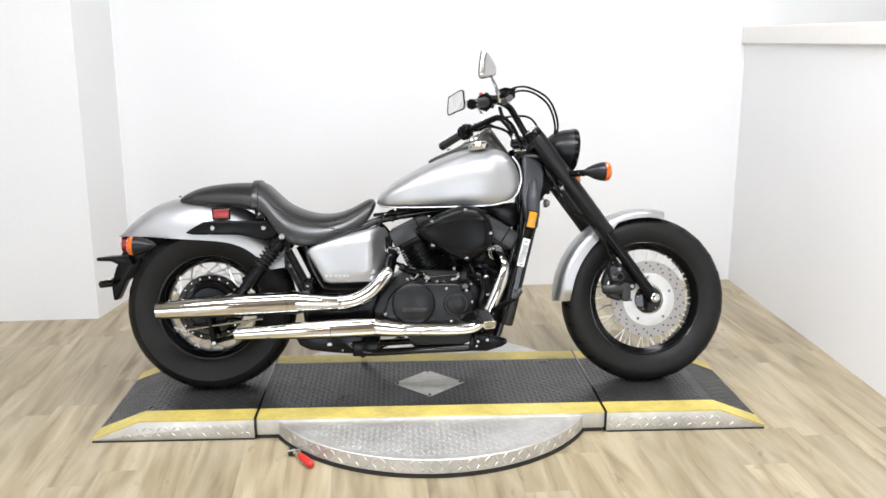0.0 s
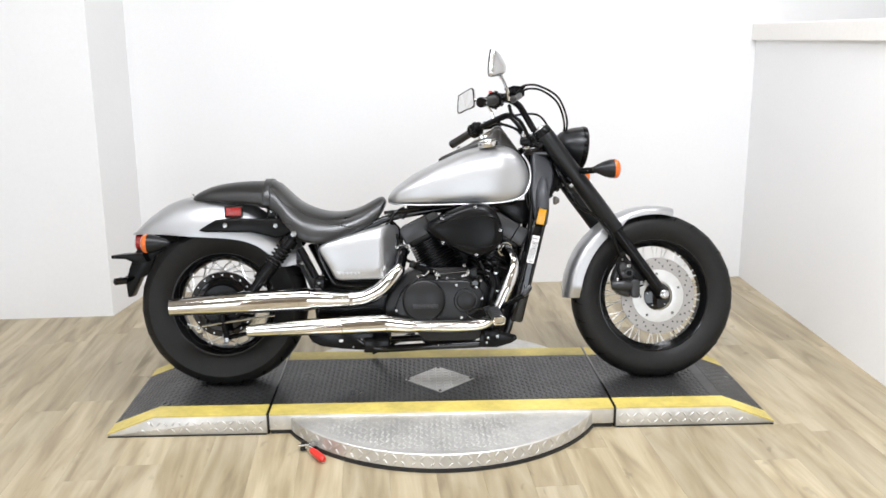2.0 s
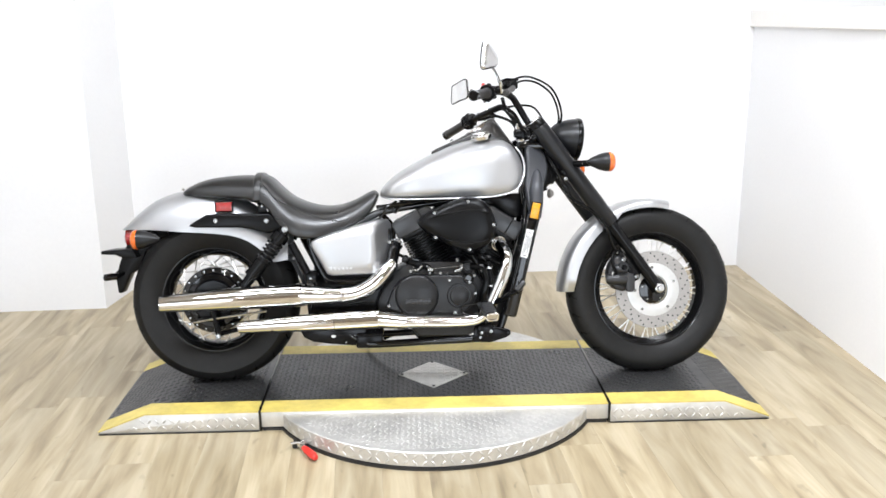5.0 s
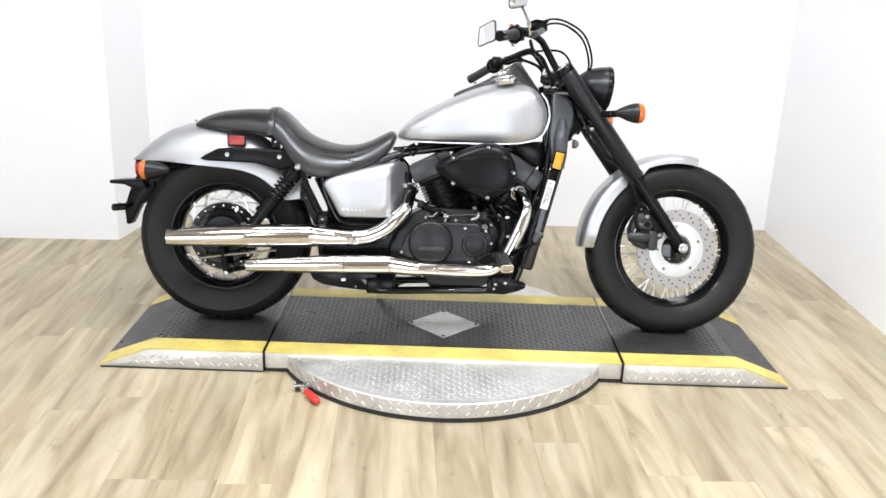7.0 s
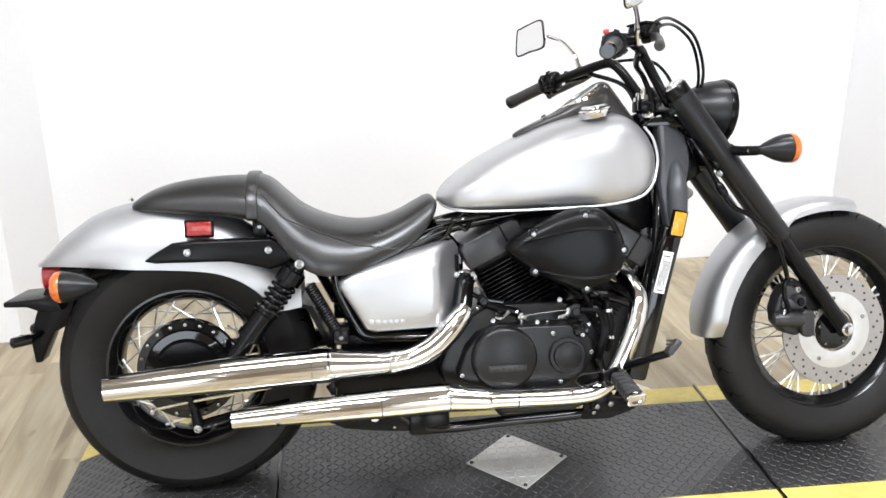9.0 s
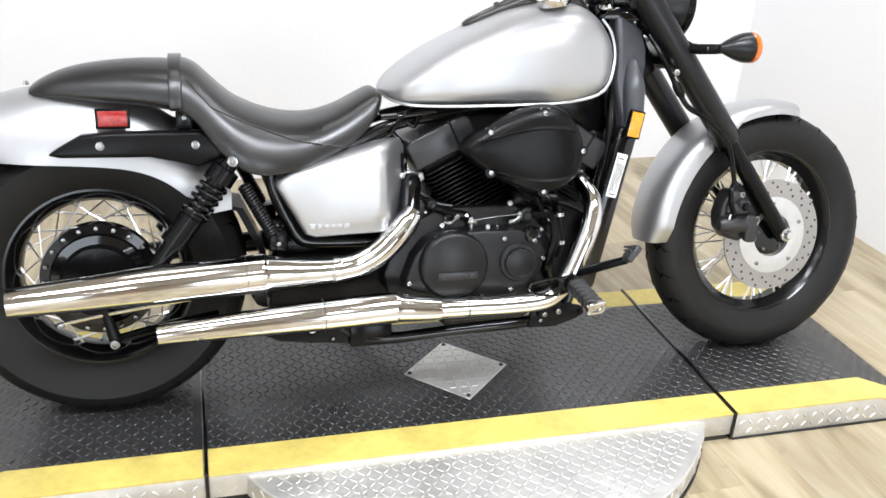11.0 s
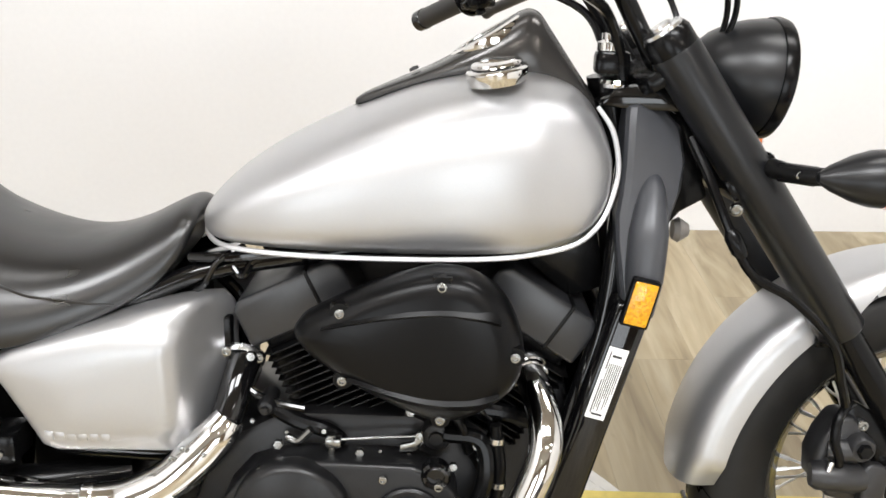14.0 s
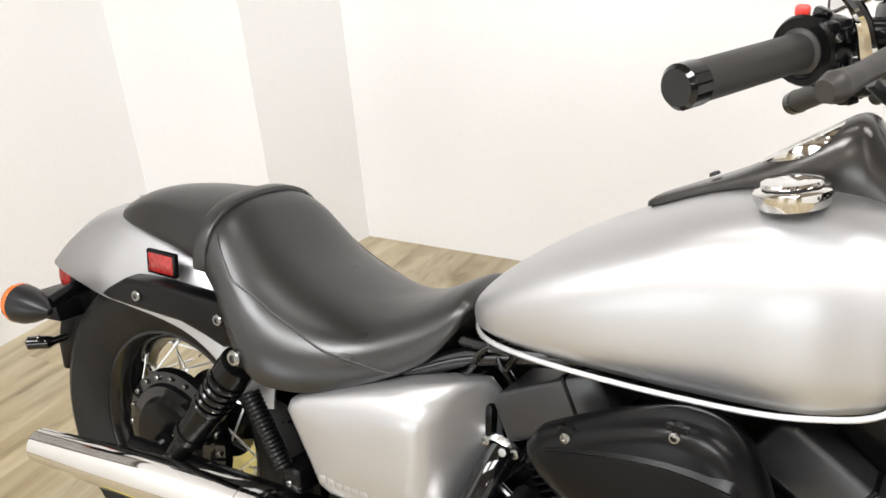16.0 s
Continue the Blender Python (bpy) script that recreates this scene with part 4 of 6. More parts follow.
# ---- frame ----
for s in (-1, 1):
    part("down_tube", tube([(.37, s * .06, .80), (.355, s * .09, .60), (.318, s * .10, .44), (.272, s * .105, .24), (.238, s * .11, .172), (.18, s * .115, .154), (-.05, s * .12, .146), (-.20, s * .12, .141), (-.27, s * .112, .150), (-.33, s * .10, .19)], 0.0140, 12), M_GLOSS, bike, "black steel frame tube")
    part("seat_rail", tube([(.30, s * .05, .70), (.05, s * .07, .672), (-.17, s * .09, .640), (-.30, s * .105, .590), (-.43, s * .115, .555), (-.56, s * .115, .590), (-.68, s * .112, .60)], 0.014, 12), M_GLOSS, bike, "black steel seat rail")
    part("rear_tube", tube([(-.455, s * .115, .545), (-.445, s * .118, .49), (-.405, s * .12, .405), (-.375, s * .12, .385), (-.30, s * .12, .380), (-.18, s * .12, .375)], 0.0145, 12), M_GLOSS, bike, "black steel frame tube behind the side cover")
    plate = part("under_plate", prism([(-.50, .196), (-.485, .170), (-.45, .153), (-.38, .143), (-.30, .136), (-.27, .138), (-.25, .20), (-.30, .215), (-.47, .215)], s * 0.109, s * 0.117, 0.003, 2, "y"), M_SATIN, bike, "black lower frame plate")
    part("slot_tag", lathe([(0.0, 0.0), (0.009, 0.0), (0.009, 0.0016), (0.0, 0.0018)], 20, "y", m=Matrix.Translation((-.375, s * .118, .173)) @ Matrix.Diagonal((1, s, 0.6, 1))), M_LABEL, plate, "small white oval on the lower frame plate")
    bolt(plate, (-.328, s * .118, .149), (0, s, 0), 0.6)
    lug = part("frame_lug", prism([(.145, .142), (.215, .140), (.270, .156), (.291, .168), (.291, .184), (.278, .190), (.21, .204), (.155, .200)], s * .120, s * .136, .004, 2, "y"), M_SATIN, bike, "black frame lug under the foot peg", angle=50)
    bolt(lug, (.281, s * .137, .177), (0, s, 0), 0.9, BOLT_DARK)
    bolt(lug, (.176, s * .137, .160), (0, s, 0), 0.8)
# solid black box added to close the see-through gap behind the exhausts
part("swingarm_pivot_box", prism([(-.47, .215), (-.30, .165), (-.19, .165), (-.175, .245), (-.15, .26), (-.15, .44), (-.36, .44), (-.44, .40)], -0.088, 0.088, 0.008, 2, "y"), M_SATIN, bike, "black filler box behind the engine")
part("battery_box", box_bm(0.20, 0.17, 0.20, (-.32, 0, .47), 0.01), M_SATIN, bike, "black battery box")
part("stand_box", box_bm(0.102, 0.05, 0.058, (-.240, -.104, .155), 0.009), M_SATIN, bike)
part("side_stand", tube([(-.10, .125, .16), (-.19, .19, .115), (-.27, .262, .066)], 0.011, 10), M_SATIN, bike, "black side stand")

# side cover: a bulged panel with its front edge turned in
COVER = [(-.450, .522), (-.444, .536), (-.420, .549), (-.34, .574), (-.266, .596), (-.200, .610), (-.164, .608), (-.152, .59), (-.148, .52), (-.152, .445), (-.166, .424), (-.21, .410), (-.37, .406), (-.390, .414), (-.412, .455)]


def panel(outline, centre, layers, s):
    """Shrinking outlines stacked outward."""
    rings = []
    for shrink, y, dx in layers:
        rings.append([(centre[0] + (u - centre[0]) * shrink + dx, s * y, centre[1] + (v - centre[1]) * shrink) for u, v in outline])
    return loft(rings)


def turned_in(bm, s):
    """Draws the front of the cover toward the frame behind a soft crease."""
    for v in bm.verts:
        f = max(0.0, min(1.0, (v.co.x + 0.214) / 0.064))
        depth = abs(v.co.y) - 0.095
        flat_y = 0.095 + depth - 0.012 * max(0, (v.co.z - 0.56) / 0.04)
        v.co.y = s * (flat_y * (1 - f) + (0.070 + 0.12 * depth) * f)
    return bm


for s in (-1, 1):
    own = panel(COVER, (-.31, .50), ((0.985, .110, 0), (1.0, .122, 0), (1.0, .163, 0), (0.992, .171, 0), (0.975, .1765, 0), (0.95, .180, 0), (0.91, .1825, 0), (0.86, .1842, 0), (0.80, .1857, 0), (0.74, .187, 0), (0.66, .188, 0), (0.58, .189, 0), (0.5, .1898, 0), (0.4, .1905, 0), (0.2, .191, 0), (0.05, .191, 0)), s)
    cover = part("side_cover", turned_in(own, s), M_SILVER, bike, "silver metallic side cover", angle=60)
    for k in range(6):
        part("emblem", box_bm(0.0115, 0.0026, 0.0125, (-.338 + (k - 2.5) * 0.0148, s * 0.1867, .4345), 0.0009, m=None), M_SILVER, cover, "raised silver emblem block")

# ---- engine ----
engine = part("crankcase", prism([(-.20, .25), (-.10, .215), (-.055, .165), (.13, .165), (.20, .20), (.21, .34), (.16, .42), (.10, .45), (-.08, .45), (-.17, .40), (-.21, .30)], -0.13, 0.13, 0.012, 2, "y"), M_ENGINE, bike, "black engine crankcase")
CASE = [(-.175, .285), (-.150, .268), (-.06, .247), (.03, .240), (.085, .243), (.115, .262), (.148, .290), (.163, .325), (.160, .360), (.140, .383), (.100, .402), (.0, .404), (-.07, .402), (-.12, .385), (-.15, .350)]
part("engine_cover", prism(CASE, -0.12, -0.183, 0.008, 3, "y"), M_ENGINE, engine, "black right engine cover", angle=50)
CL = Vector((-.060, 0, .329))
clutch = part("clutch_cover", lathe([(0.0, -0.176), (0.080, -0.176), (0.080, -0.196), (0.076, -0.203), (0.070, -0.206), (0.0, -0.2075)], 56, "y", CL), M_ENGINE, engine, "round black clutch cover", angle=40)
part("maker_plate", box_bm(0.092, 0.004, 0.017, (-.055, -0.2085, .309), 0.0015), M_ROCKER, clutch, "dark raised maker's bar")
for k in range(6):
    part("plate_block", box_bm(0.010, 0.005, 0.0085, (-.0555 + (k - 2.5) * 0.0135, -0.2092, .309), 0.001), M_PEG, clutch)
part("timing_cover", lathe([(0.0, -0.178), (0.046, -0.178), (0.046, -0.188), (0.043, -0.191), (0.036, -0.191), (0.034, -0.198), (0.028, -0.2005), (0.0, -0.2005)], 44, "y", (.097, 0, .326)), M_ENGINE, engine, "round black timing cover", angle=40)
for x, z in ((.061, .384), (.156, .332), (.079, .262), (-.163, .292), (-.10, .392), (.01, .250), (.135, .375)):
    bolt(engine, (x, -0.186, z), size=0.95)


FIN = mesh_of(prism([(-.062, -.106), (.074, -.106), (.088, -.092), (.088, .092), (.074, .106), (-.062, .106), (-.076, .092), (-.076, -.092)], -0.0014, 0.0014, 0.0008, 1), M_SATIN)
for base, top, name in (((.030, -.005, .405), (-.045, -.005, .560), "cylinder"), ((.150, 0.0, .405), (.243, 0.0, .553), "cylinder")):
    d = (Vector(top) - Vector(base)).normalized()
    m = Matrix.Translation(base) @ Matrix.Rotation(math.atan2(d.x, d.z), 4, "Y")
    long = (Vector(top) - Vector(base)).length
    barrel = part(name, lathe([(0.0, 0.0), (0.062, 0.0), (0.062, long), (0.0, long)], 28, "z", m=m), M_ENGINE, bike, "black finned engine cylinder")
    for k in range(int((long - 0.03) / 0.0105)):
        share("fin", FIN, barrel, m @ Matrix.Translation((0, 0, 0.037 + 0.0105 * k)))
    head = part("cylinder_head", box_bm(0.145, 0.165, 0.05, (0, 0, 0), 0.012, m=m @ Matrix.Translation((0, 0, long + 0.012))), M_ENGINE, bike, "black cylinder head", angle=50)
    rocker = part("rocker_cover", prism([(-.084, -.014), (.078, -.014), (.078, .044), (.066, .056), (-.070, .056), (-.084, .044)], -0.102, 0.102, 0.006, 3, "y"), M_ROCKER, head, "dark rocker cover", angle=50)
    rocker.matrix_basis = m @ Matrix.Translation((0, 0, long + 0.022))
    part("cover_rib", box_bm(0.006, 0.207, 0.075, (0.030, 0, long + 0.044), 0.002, m=None), M_MATTE, head).matrix_basis = m
    bolt(head, m @ Vector((-.070, -.085, long + 0.062)), (0, -0.6, 0.8), 0.9)
# intake and carburettor between the cylinders
part("throttle_body", tube([(.10, -.02, .56), (.10, -.09, .57), (.10, -.145, .58)], 0.032, 18), M_SATIN, bike, "black throttle body")

# two solid black blocks added so the bright background doesn't show through the engine
part("intake_box", prism([(-.03, .47), (.02, .45), (.26, .45), (.29, .56), (.27, .665), (.03, .665), (-.04, .60)], -0.01, 0.09, 0.01, 2, "y"), M_ENGINE, bike, "black filler block between the cylinders")
part("engine_mount", prism([(.15, .19), (.26, .19), (.325, .42), (.30, .52), (.17, .46)], -0.07, 0.07, 0.008, 2, "y"), M_ENGINE, bike, "black filler block at the engine's front")
# air cleaner
AIR = [(-.052, .600), (-.040, .617), (-.024, .628), (.038, .661), (.101, .684), (.135, .689), (.171, .684), (.205, .660), (.227, .620), (.236, .577), (.226, .538), (.192, .506), (.150, .489), (.110, .493), (.038, .525), (-.009, .552), (-.040, .577), (-.050, .590)]
cleaner = part("air_cleaner", panel([tuple(p) for p in smooth_rows(AIR + AIR[:1], 54)][:-1], (.115, .59), ((0.76, .150, 0), (0.84, .160, 0), (0.95, .190, 0), (1.0, .208, 0), (0.985, .225, 0), (0.94, .239, 0), (0.86, .247, 0), (0.72, .2515, 0), (0.45, .254, 0), (0.15, .255, 0)), -1), M_MATTE, bike, "black teardrop air cleaner cover", angle=62)
cleaner.matrix_basis = Matrix.Translation((.22, -.192, 0)) @ Matrix.Rotation(radians(-3.3), 4, "Z") @ Matrix.Translation((-.22, .20, 0))
own = bmesh.new()
for a, up in (((-.02, .613), 1), ((.0, .560), -1)):
    pts = [(-.012, .612), (.06, .630), (.13, .640), (.19, .636), (.205, .630)] if up > 0 else [(.02, .548), (.08, .532), (.13, .524), (.18, .527), (.207, .537)]
    rings = []
    for k, (x, z) in enumerate(smooth_rows(pts, 15)):
        h = 0.0125 * math.sin(math.pi * (k + 0.6) / 15.2)
        rings.append([(x, -0.2455, z + up * (h * 1.15 + 0.002)), (x, -0.2525 - 0.32 * h, z + up * 0.001), (x, -0.2465, z - up * (h * 0.9 + 0.001))])
    loft(rings, bm=own)
part("cover_ridge", own, M_MATTE, cleaner, "raised ridge", angle=25)
for x, z in ((.011, .633), (.133, .673), (.224, .588), (.014, .545), (.136, .499)):
    part("bolt_recess", lathe([(0.0, 0.0), (0.012, 0.0), (0.0125, 0.012), (0.0105, 0.013), (0.0, 0.013)], 20, "y", m=Matrix.Translation((x, -0.2445, z))), M_MATTE, cleaner)
    bolt(cleaner, (x, -0.2462, z), size=1.0)
    # upper bolts get a black plate for the shade of their recess
    if z > 0.62:
        part("bolt_pocket", prism([(x - .012, z + .011), (x + .012, z + .011), (x + .012, z - .006), (x + .007, z - .013), (x - .007, z - .013), (x - .012, z - .006)], -0.236, -0.2436, 0.001, 1, "y"), M_GLOSS, cleaner, "black plate painting the shaded bolt pocket")

# ---- exhausts ----
def pipe(name, rows, label, mat=None, parent=None, steps=8, seg=28):
    """Rows of x, y, z, radius."""
    return part(name, tube([r[:3] for r in rows], [r[3] for r in rows], seg, steps), mat or M_CHROME, parent or bike, label, angle=50)


pipe("exhaust_stub", [(-.135, -.085, .515, .023), (-.142, -.115, .49, .022), (-.150, -.14, .455, .022), (-.165, -.16, .42, .022)], "black exhaust stub", M_GLOSS)
upper = pipe("upper_header", [(-.146, -.155, .452, .021), (-.160, -.163, .432, .027), (-.19, -.172, .400, .029), (-.23, -.180, .366, .029), (-.28, -.186, .343, .029), (-.318, -.189, .337, .0290), (-.322, -.189, .3365, .0310), (-.334, -.1893, .336, .0312), (-.336, -.1893, .336, .0265)], "chrome upper exhaust header shield")
muf_a = pipe("upper_muffler", [(-.326, -.189, .336, .0270), (-.366, -.190, .335, .0292), (-.40, -.191, .336, .0318), (-.44, -.193, .338, .0358), (-.478, -.1948, .340, .0396), (-.482, -.195, .340, .0422), (-.500, -.1955, .3397, .0422), (-.60, -.202, .337, .0415), (-.724, -.211, .333, .0405), (-.85, -.220, .327, .0355), (-.984, -.229, .321, .0295)], "long chrome upper muffler")
low = pipe("lower_header", [(.248, -.10, .515, .021), (.262, -.14, .500, .022), (.272, -.185, .465, .0225), (.268, -.205, .43, .0225), (.252, -.215, .385, .0225), (.232, -.219, .34, .0225), (.21, -.221, .295, .0225), (.18, -.222, .258, .0225), (.14, -.222, .240, .0225), (.06, -.221, .236, .0225), (-.02, -.220, .2375, .0225), (-.105, -.220, .239, .0235)], "chrome lower exhaust header")
muf_b = pipe("lower_muffler", [(-.098, -.220, .239, .0235), (-.102, -.220, .239, .0258), (-.13, -.220, .2415, .0282), (-.165, -.2205, .2455, .0308), (-.198, -.221, .2495, .0328), (-.202, -.221, .250, .0348), (-.215, -.221, .250, .0348), (-.30, -.222, .247, .0345), (-.361, -.223, .245, .034), (-.46, -.224, .242, .0315), (-.58, -.226, .237, .0265), (-.706, -.228, .231, .0212)], "chrome lower muffler")


def ring_on(parent, a, toward, r, name="clamp_ring", mat=None, wide=0.004):
    a = Vector(a)
    d = (Vector(toward) - a).normalized()
    part(name, lathe([(r - 0.003, -wide), (r + 0.0012, -wide), (r + 0.0018, 0), (r + 0.0012, wide), (r - 0.003, wide)], 32, "z", m=along(a, a + d), closed=True), mat or M_CHROME, parent)


ring_on(muf_a, (-.520, -.196, .339), (-.6, -.199, .337), .0412, "joint", M_GAP, 0.0008)
ring_on(muf_b, (-.361, -.223, .245), (-.46, -.224, .242), .034, "joint", M_GAP, 0.0008)
ring_on(low, (-.035, -.220, .2376), (-.10, -.22, .239), .0228, "joint", M_GAP, 0.0008)
for muf, tip, back, r in ((muf_a, (-.984, -.229, .321), (-.95, -.2267, .3225), .0295), (muf_b, (-.706, -.228, .231), (-.67, -.2274, .2327), .0212)):
    d = (Vector(tip) - Vector(back)).normalized()
    # a black disc on the closed end paints the dark bore
    part("tail_pipe", lathe([(0.0, 0.0004), (r * 0.72, 0.0004), (r * 0.72, 0.0012), (0.0, 0.0012)], 28, "z", m=along(tip, Vector(tip) + d)), M_GAP, muf, "flat black disc for the shaded muffler outlet")
for x, z in ((-.172, .418), (-.186, .405), (-.200, .425), (-.215, .411)):
    bolt(upper, (x, -.195, z), (0, -1, 0.1), 0.55)

# ---- front end, which turns with the steering ----
AX = Vector((.857, 0, .325))
UP = Vector((-math.sin(RAKE), 0, math.cos(RAKE)))


def on_fork(d, y):
    """A point d metres up the fork's line from the axle."""
    p = AX + UP * d - Vector((0.013 * d / 0.79, 0, 0))
    return Vector((p.x, y, p.z))


for s in (-1, 1):
    y = s * 0.098
    lower = part("fork_slider", tube([on_fork(-0.015, y), on_fork(0.02, y), on_fork(0.30, y), on_fork(0.34, y)], [0.019, 0.0215, 0.0225, 0.0225], 20, 2), M_SATIN, bike, "black fork slider", m=STEER)
    part("fork_cover", tube([on_fork(0.305, y), on_fork(0.31, y), on_fork(0.752, y), on_fork(0.757, y)], [0.0295, 0.0325, 0.0330, 0.0318], 28, 1, smooth=False), M_SHELL, lower, "satin black fork cover")
    part("fork_cap", tube([on_fork(0.757, y), on_fork(0.778, y), on_fork(0.785, y), on_fork(0.787, y)], [0.0318, 0.0318, 0.028, 0.014], 28, 1, smooth=False), M_SATIN, lower, "black fork top")
    part("cap_bolt", tube([on_fork(0.784, y), on_fork(0.789, y), on_fork(0.790, y), on_fork(0.794, y)], [0.027, 0.0265, 0.014, 0.0135], 24, 1, smooth=False), M_STEEL, lower)
    part("axle_end", lathe([(0.0, 0.0), (0.017, 0.0), (0.017, 0.008), (0.013, 0.010), (0.009, 0.020), (0.0, 0.021)], 24, "y", m=Matrix.Translation((AX.x, y + s * 0.015, AX.z)) @ (Matrix.Identity(4) if s > 0 else Matrix.Rotation(math.pi, 4, "Z"))), M_STEEL, lower, "steel axle nut")
    bolt(lower, on_fork(0.545, y + s * 0.022) + Vector((-.033, 0, -.024)), (-0.3, s, -0.2), 1.3)
part("lower_yoke", box_bm(0.075, 0.23, 0.034, (0, 0, 0), 0.008, m=Matrix.Translation(on_fork(0.565, 0)) @ Matrix.Rotation(-RAKE, 4, "Y")), M_SATIN, bike, "black lower yoke", m=STEER)
top_yoke = part("top_yoke", box_bm(0.085, 0.215, 0.024, (-.012, 0, 0), 0.008, m=Matrix.Translation(on_fork(0.730, 0)) @ Matrix.Rotation(-RAKE, 4, "Y")), M_SATIN, bike, "black top yoke", m=STEER)
part("steering_stem", tube([(.43, 0, .70), (.365, 0, .83), (.345, 0, .905)], 0.028, 18, 2), M_SATIN, bike, "black steering head tube")
for s in (-1, 1):
    part("bar_clamp", box_bm(0.044, 0.030, 0.030, (.352 + s * 0.014, s * 0.052, .922), 0.006), M_SATIN, top_yoke, "black handlebar clamp")
    part("clamp_nut", lathe([(0, 0), (0.016, 0), (0.016, 0.010), (0.010, 0.014), (0.010, 0.022), (0, 0.023)], 20, "z", (.347 + s * 0.014, s * 0.052, .937)), M_CHROME, top_yoke, "chrome clamp nut")
    part("clamp_collar", lathe([(0, 0), (0.018, 0), (0.020, 0.005), (0.018, 0.010), (0, 0.010)], 20, "z", (.357 + s * 0.012, s * 0.052, .890)), M_CHROME, top_yoke)

BARS = STEER @ Matrix.Translation(HEAD) @ Matrix.Rotation(radians(-2.5), 4, "X") @ Matrix.Translation(-HEAD)
UNTURN = BARS.inverted()
RISER = [UNTURN @ Vector(p) for p in ((.404, -.052, .915), (.366, -.062, .975), (.328, -.075, 1.036), (.308, -.096, 1.058))]
BAR = [(p.x, -p.y, p.z) for p in RISER]
RIGHT_END, RIGHT_IN = Vector((.144, -.371, 1.037)), Vector((.204, -.224, 1.061))
LEFT_END, LEFT_IN = Vector((.079, .415, .946)), Vector((.163, .292, .992))
BAR = BAR + [tuple(UNTURN @ Vector(p)) for p in ((.262, .150, 1.032), (.205, .232, 1.010))] + [tuple(UNTURN @ p) for p in (LEFT_IN, LEFT_END)]
RIGHT = RISER + [UNTURN @ Vector(p) for p in ((.272, -.135, 1.072), (.232, -.178, 1.070))] + [UNTURN @ RIGHT_IN, UNTURN @ RIGHT_END]
bars_ = part("handlebar", tube([tuple(p) for p in RIGHT[::-1]] + [(.412, -.02, .905), (.412, .02, .905)] + BAR, 0.0127, 16, 6), M_SATIN, bike, "black drag handlebar", m=BARS)
for s in (-1, 1):
    e0, e1 = (UNTURN @ p for p in ((LEFT_IN, LEFT_END) if s > 0 else (RIGHT_IN, RIGHT_END)))
    d = (e1 - e0).normalized()
    grip = part("grip", tube([e0, e0 + d * 0.006, e0 + d * 0.008, e1 - d * 0.022, e1 - d * 0.020], [0.0205, 0.0205, 0.0168, 0.0172, 0.0172], 24, 1, smooth=False), M_GRIP, bars_, "ribbed black rubber grip")
    part("bar_end", tube([e1 - d * 0.022, e1 - d * 0.020, e1 - d * 0.002, e1 + d * 0.002], [0.0165, 0.0185, 0.0185, 0.015], 24, 1, smooth=False), M_GLOSS, grip, "black bar end weight")
    sw = part("switch_housing", loft([[tuple(e0 - d * k + Vector((0, 0, 1)) * (r * math.cos(a)) + d.cross(Vector((0, 0, 1))).normalized() * (r * f * math.sin(a))) for a in [2 * math.pi * q / 16 for q in range(16)]] for k, r, f in ((-0.002, .022, 1), (0.004, .027, 1.0), (0.03, .028, 1.05), (0.042, .025, 1), (0.048, .018, 1))]), M_SATIN, bars_, "black switch housing", angle=50)
    for k, (u, w) in enumerate(((0.012, 0.0), (0.024, 0.008), (0.034, -0.004))):
        q = e0 - d * u + Vector((-0.024, 0, 0.004 + w))
        part("button", box_bm(0.010, 0.008, 0.008, q, 0.0015), M_GAP if k else M_MATTE, sw)
    sm = along(e0, e0 - d)
    for q in (0.012, 0.030):
        part("switch_half", box_bm(0.050, 0.047, 0.016, (0, 0, q), 0.005, m=None), M_MATTE, sw, m=sm)
    part("switch_flange", lathe([(0.0, -0.004), (0.029, -0.004), (0.031, 0.0), (0.029, 0.006), (0.0, 0.006)], 32, "z"), M_SATIN, sw, m=sm)
    for k in range(6):
        a = 2 * math.pi * k / 6 + 0.4
        share("screw", BOLT, sw, sm @ Matrix.Rotation(a, 4, "Z") @ Matrix.Translation((0.025, 0.008, 0.012 + 0.018 * (k % 2))) @ Matrix.Rotation(math.pi / 2, 4, "Y") @ Matrix.Scale(0.65, 4))
        part("button", box_bm(0.012, 0.014, 0.010, (0.027, -0.006, 0.021), 0.002, m=None), M_GLOSS if k % 2 else M_SATIN, sw, m=sm @ Matrix.Rotation(a + 0.5, 4, "Z"))
    lever_line = [tuple(UNTURN @ Vector(p)) for p in ((.272, .226, 1.016), (.262, .262, 1.006), (.245, .315, .994), (.208, .385, .972), (.196, .405, .966))]
    if s < 0:
        lever_line = [tuple(UNTURN @ Vector(p)) for p in ((.300, -.200, 1.077), (.296, -.236, 1.076), (.286, -.288, 1.067), (.268, -.348, 1.053), (.257, -.374, 1.046), (.252, -.385, 1.043))]
    part("brake_lever" if s < 0 else "clutch_lever", tube(lever_line, [0.010, 0.0105, 0.0095, 0.009, 0.0125] + [0.0085] * (len(lever_line) - 5), 14), M_LEVER, bars_, "worn grey-black hand lever with a ball end")
    part("lever_perch", tube([UNTURN @ Vector(p) for p in (((.225, -.186, 1.070), (.258, -.196, 1.076), (.298, -.198, 1.077)) if s < 0 else ((.205, .232, 1.010), (.235, .236, 1.012), (.270, .226, 1.018)))], [0.018, 0.015, 0.012], 12), M_SATIN, bars_)
    # mirror on its stem: corners from the outer top round to the outer bottom
    if s > 0:
        stem_line = [tuple(UNTURN @ Vector(p)) for p in ((.245, .235, 1.035), (.236, .262, 1.075), (.215, .315, 1.115), (.188, .368, 1.135))]
